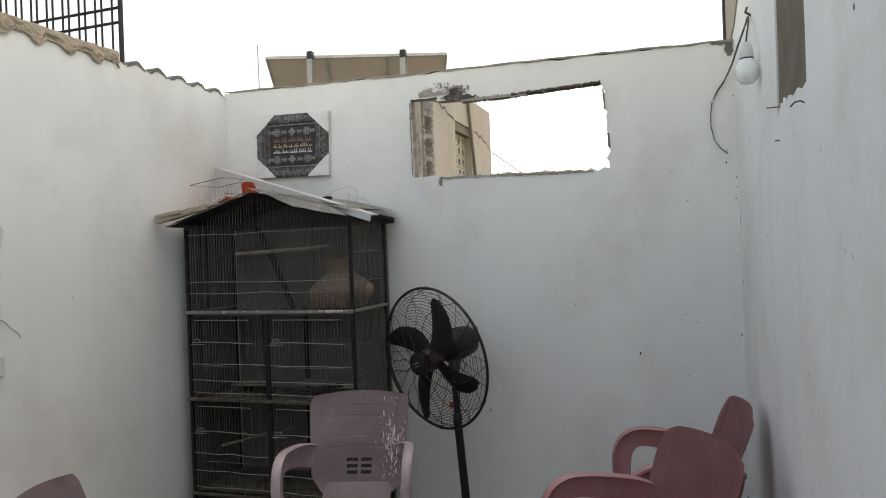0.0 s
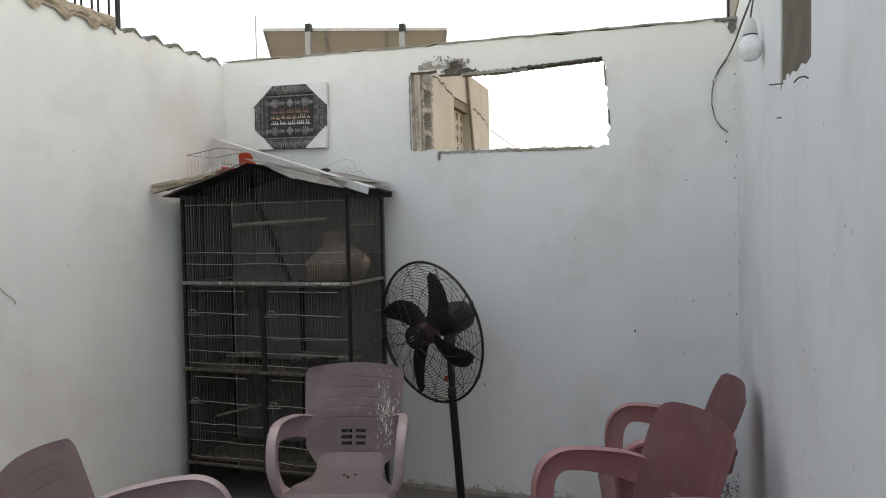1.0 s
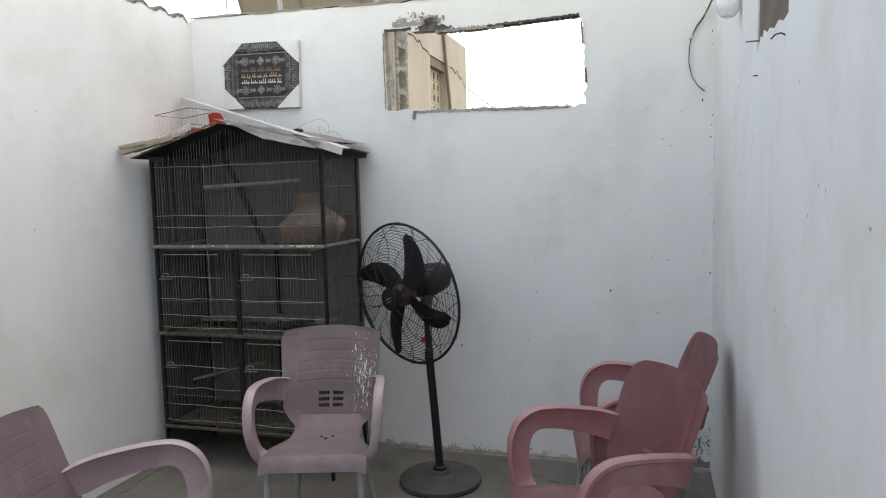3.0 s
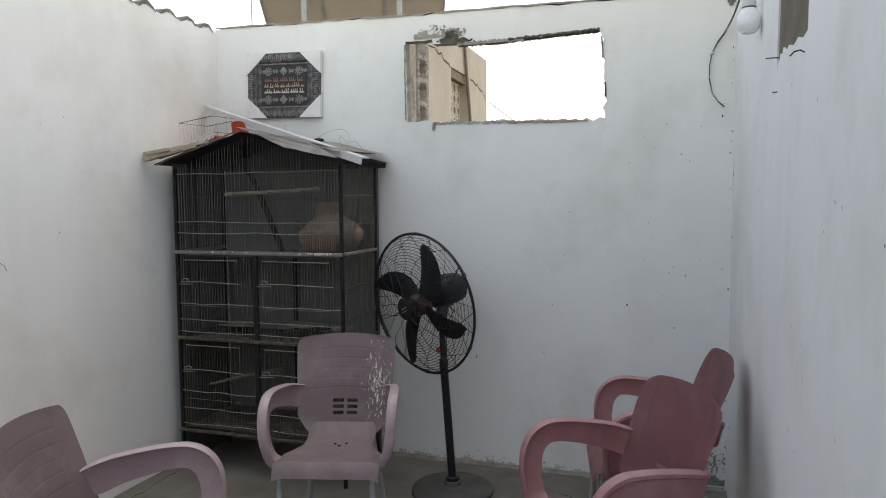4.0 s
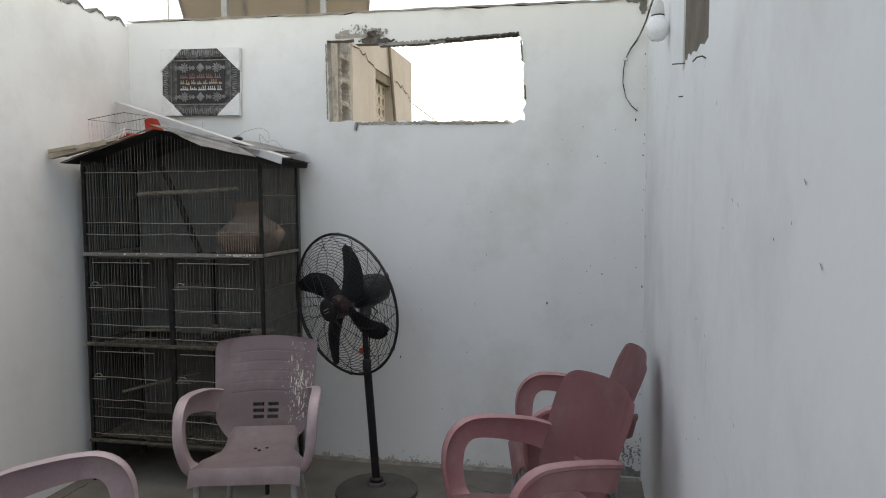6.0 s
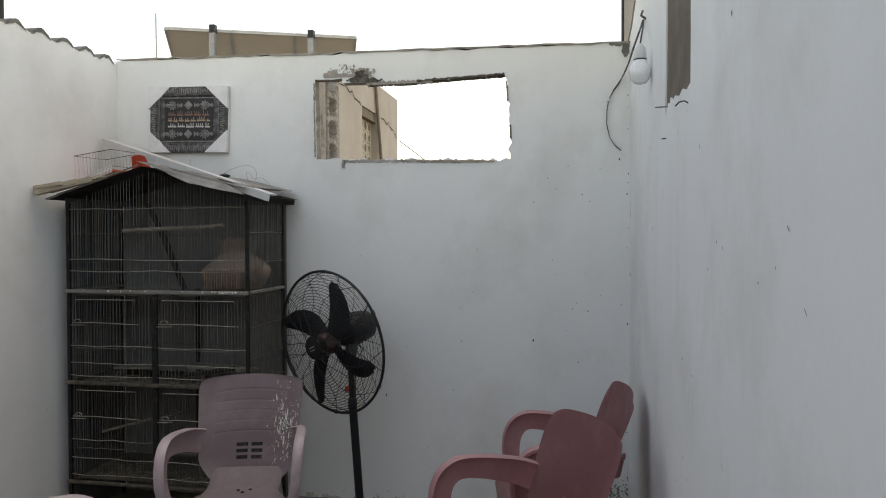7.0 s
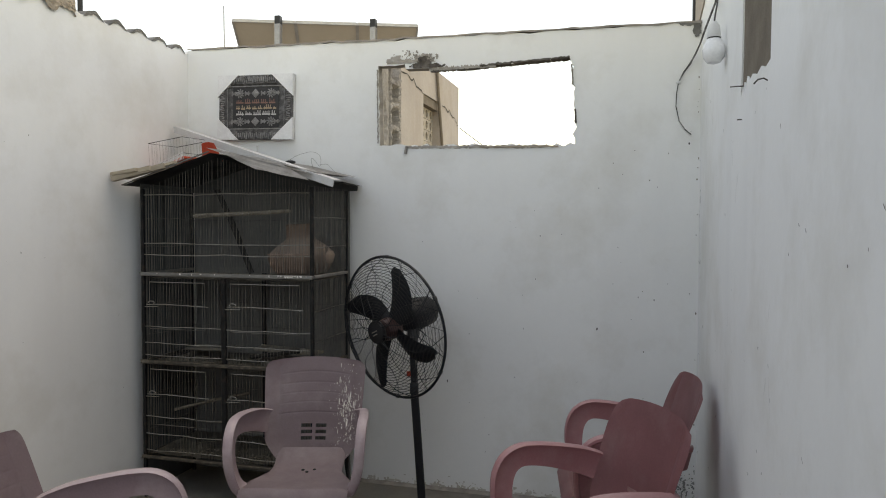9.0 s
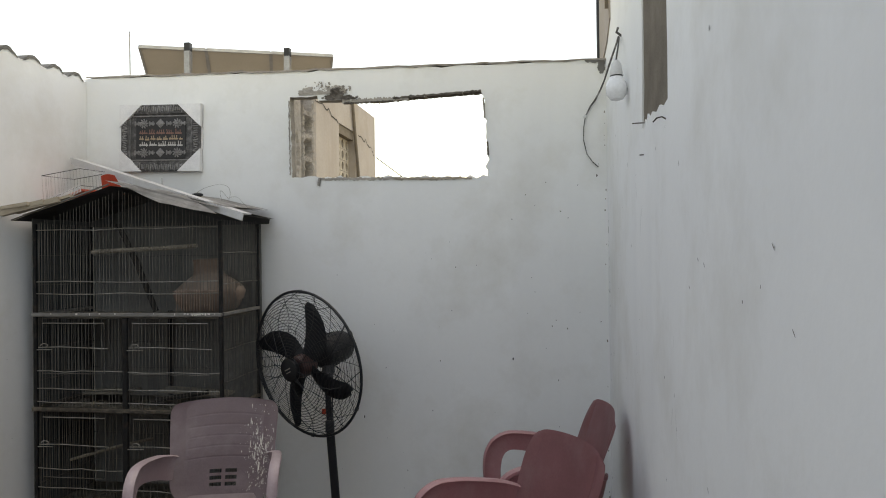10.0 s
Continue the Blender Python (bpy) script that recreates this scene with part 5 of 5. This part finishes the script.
def broken_end(y, z):
    """The torn end of the block wall: a smooth plastered strip, then blocks with their hollows open."""
    x = -0.862 + 0.004 * rough(y, z, 24, 2)
    course = (z - 0.03) / 0.128 % 1.0
    side = 2 * abs(course - 0.5)
    chip = (3.872 - y) / 0.05 - 0.9 * abs((z - 1.93) / 0.11 + 0.5 * rough(y, z, 12, 7))
    if y < 3.874:
        return x + 0.004 - 0.016 * max(0.0, min(1.0, chip * 2)) * (1 if y > 3.81 else 0.3)
    if y < 3.892:
        return x - 0.004
    well = max(0.0, 1 - (abs(y - 3.975) / 0.062) ** 3) * max(0.0, 1 - (side / 0.78) ** 4)
    return x + 0.010 - 0.090 * min(1.0, well * 1.5) * (0.75 + 0.5 * noise.noise(Vector((z * 7.8 // 1, 3, 1)))) + 0.012 * rough(y, z, 45, 4)


us, vs = list(np.linspace(3.763, 4.068, 54)), list(np.linspace(1.55, 2.30, 150))
part("torn_face", Build().add([(broken_end(y, z), y, z) for z in vs for y in us], [(j * 54 + i, j * 54 + i + 1, (j + 1) * 54 + i + 1, (j + 1) * 54 + i) for j in range(149) for i in range(53)]), BLOCK, pier, "broken hollow blocks with open cavities")

# neighbour's building seen through the opening
HX, HY0, HY1, HZ = -2.3, 8.34, 11.25, 3.63
house = thing("neighbour_house", pose(0, 0, 0), "beige plastered house with a vent-block window and cracks", "house")
wy0, wy1, wz0, wz1 = 9.28, 10.06, 1.9, 3.19
b = Build().slab([(HY0, -0.1), (HY1, -0.1), (HY1, HZ), (HY0, HZ)], [[(wy0, wz0), (wy1, wz0), (wy1, wz1), (wy0, wz1)]], 0.22, lambda y, z, d: (HX - d, y, z), (0, 0))
part("wall", b, PLASTER, house)
part("wall", Build().box((HX - 2.12, HY0 + 0.11, HZ / 2 - 0.1), (3.78, 0.22, HZ)), PLASTER, house)
part("wall", Build().box((HX - 2.12, HY1 - 0.11, HZ / 2 - 0.1), (3.78, 0.22, HZ)), PLASTER, house)
part("wall", Build().box((HX - 4.1, (HY0 + HY1) / 2, HZ / 2 - 0.1), (0.2, HY1 - HY0, HZ)), PLASTER, house)
part("roof", Build().box((HX - 2.1, (HY0 + HY1) / 2, HZ - 0.16), (3.9, HY1 - HY0 - 0.3, 0.12)), CONCRETE, house)
# black sheet close behind the vent blocks, painted for the unlit inside
win = part("window", Build().box((HX - 0.195, (wy0 + wy1) / 2, (wz0 + wz1) / 2), (0.02, wy1 - wy0 + 0.1, wz1 - wz0 + 0.1)), UNLIT_BLACK, house, "dark vent-block window")
bs, bh = (wy1 - wy0) / 4, 0.158
for i in range(4):
    for j in range(7):
        y0, z0 = wy0 + i * bs, wz1 - 0.12 - (j + 1) * bh
        hole = [(y0 + bs * (0.5 + 0.28 * math.cos(a)), z0 + bh * (0.47 + 0.38 * math.sin(a))) for a in [math.pi * (q + 0.5) / 5 for q in range(10)]]
        b = Build().slab([(y0 + 0.003, z0 + 0.003), (y0 + bs - 0.003, z0 + 0.003), (y0 + bs - 0.003, z0 + bh - 0.003), (y0 + 0.003, z0 + bh - 0.003)], [hole], 0.07, lambda y, z, d: (HX - 0.10 - d, y, z), (0, 0))
        part("vent_block", b, JALI, win)
# brown band, its dark colour put in for the shade atop the recess
part("lintel", Build().box((HX - 0.08, (wy0 + wy1) / 2, wz1 - 0.065), (0.12, wy1 - wy0 - 0.01, 0.12)), BROWN, win, "brown band coloured for the shade under the window head")
part("pipe", Build().tube([(HX + 0.03, 9.84, HZ), (HX + 0.03, 9.98, 3.1), (HX + 0.03, 10.24, 2.2), (HX + 0.03, 10.35, 0.0)], 0.022, 8), BROWN, house, "brown pipe")
for line in ([(8.30, 3.29), (8.46, 3.285), (8.6, 3.30), (8.72, 3.255), (8.9, 3.25), (9.0, 3.215), (9.12, 3.205), (9.27, 3.18)], [(10.22, 3.18), (10.4, 3.18), (10.55, 3.13), (10.7, 3.15), (10.86, 3.09), (11.0, 3.10), (11.12, 3.00), (11.23, 3.01)]):
    b = Build()
    r = random.Random(3)
    pts = []
    for a0, a1 in zip(line, line[1:]):
        pts += jag(a0, a1, 0.05, 0.012, r)
    vs = []
    for y, z in pts:
        k = r.uniform(0.004, 0.013)
        vs += [(HX + 0.004, y, z - k), (HX + 0.004, y, z + k)]
    part("crack", b.add(vs, [(2 * i, 2 * i + 1, 2 * i + 3, 2 * i + 2) for i in range(len(pts) - 1)]), CRACK, house, "dark crack in the plaster")
b = Build().tube([(-2.28, 11.23, 2.98), (-1.9, 11.45, 2.68), (-1.3, 11.7, 2.26), (-0.4, 12.1, 1.9)], 0.008, 5)
single("overhead_cable", b, WIRE, "thin dark cable running from the house", "cable")

# rooftop with solar panels
PT = [Vector((-6.30, 11.0, 4.95)), Vector((-3.29, 12.2, 4.965))]
along = (PT[1] - PT[0]).normalized()
away = Vector((-along.y, along.x, 0))
down = (away * 0.92 + Vector((0, 0, -0.40))).normalized()
nrm = along.cross(down).normalized()
block = Build()
o = PT[0] + away * 0.2
corners = [o - along * 0.8 - away * 0.8, o + along * 3.9 - away * 0.8, o + along * 3.9 + away * 4.5, o - along * 0.8 + away * 4.5]
vs = [(c.x, c.y, -0.1) for c in corners] + [(c.x, c.y, 2.45) for c in corners]
block.add(vs, [(0, 1, 2, 3), (4, 5, 6, 7), (0, 1, 5, 4), (1, 2, 6, 5), (2, 3, 7, 6), (3, 0, 4, 7)])
rear = thing("rear_house", pose(0, 0, 0), "low beige flat-roofed house behind the wall", "house")
part("wall", block, PLASTER, rear)
solar = thing("solar_array", pose(0, 0, 0), "tilted solar panels on steel posts, seen from their pale undersides", "solar panel")
span = (PT[1] - PT[0]).length
for k in range(3):
    a0, a1 = PT[0] + along * (span * k / 3 + 0.01), PT[0] + along * (span * (k + 1) / 3 - 0.01)
    quad = [a0, a1, a1 + down * 1.9, a0 + down * 1.9]
    vs = quad + [q - nrm * 0.004 for q in quad]
    pan = part("panel", Build().add(vs, [(0, 1, 2, 3), (4, 5, 6, 7), (0, 1, 5, 4), (1, 2, 6, 5), (2, 3, 7, 6), (3, 0, 4, 7)]), PV_BACK, solar, "beige panel underside")
    b = Build()
    for p, q in zip(quad, quad[1:] + quad[:1]):
        b.beam(p, q, 0.035, 0.05)
    part("panel_frame", b, ALU, pan, "pale aluminium frame")
for t in (0.245, 0.755):
    base = PT[0] + along * span * t - away * 0.06
    part("post", Build().beam((base.x, base.y, 2.45), (base.x, base.y, 4.90), 0.10, 0.10), STEEL, solar, "grey steel post")
    part("post_cap", Build().box((base.x, base.y, 4.96), (0.105, 0.105, 0.15), 0.01), BLACK, solar, "black post top")
b = Build().tube([(-5.93, 10.2, 2.45), (-5.95, 10.2, 4.93)], 0.011, 6)
single("antenna_pole", b, STEEL, "thin upright antenna pole on the roof", "pole")

# railing on the neighbouring roof
RY = 5.5
side_house = thing("side_house", pose(0, 0, 0), "plastered neighbouring house with a flat roof", "house")
part("wall", Build().box((-6.9, RY + 1.9, 1.45), (5.1, 4.2, 3.1)), PLASTER, side_house)
rail = thing("roof_railing", pose(0, 0, 0), "black iron railing with thin uprights on a roof edge", "railing")
for z in (3.06, 3.69, 3.83, 4.24):
    part("rail", Build().tube([(-9.3, RY, z), (-4.42, RY, z)], 0.014, 6), IRON, rail)
part("post", Build().beam((-4.42, RY, 3.0), (-4.42, RY, 4.3), 0.032, 0.032), IRON, rail)
part("post", Build().beam((-6.9, RY, 3.0), (-6.9, RY, 4.3), 0.045, 0.045), IRON, rail)
x = -4.52
k = 0
while x > -9.2:
    part("upright", Build().tube([(x, RY, 3.0), (x, RY, 4.25)], 0.011, 5), IRON, rail)
    x -= 0.075 if k % 2 else 0.125
    k += 1
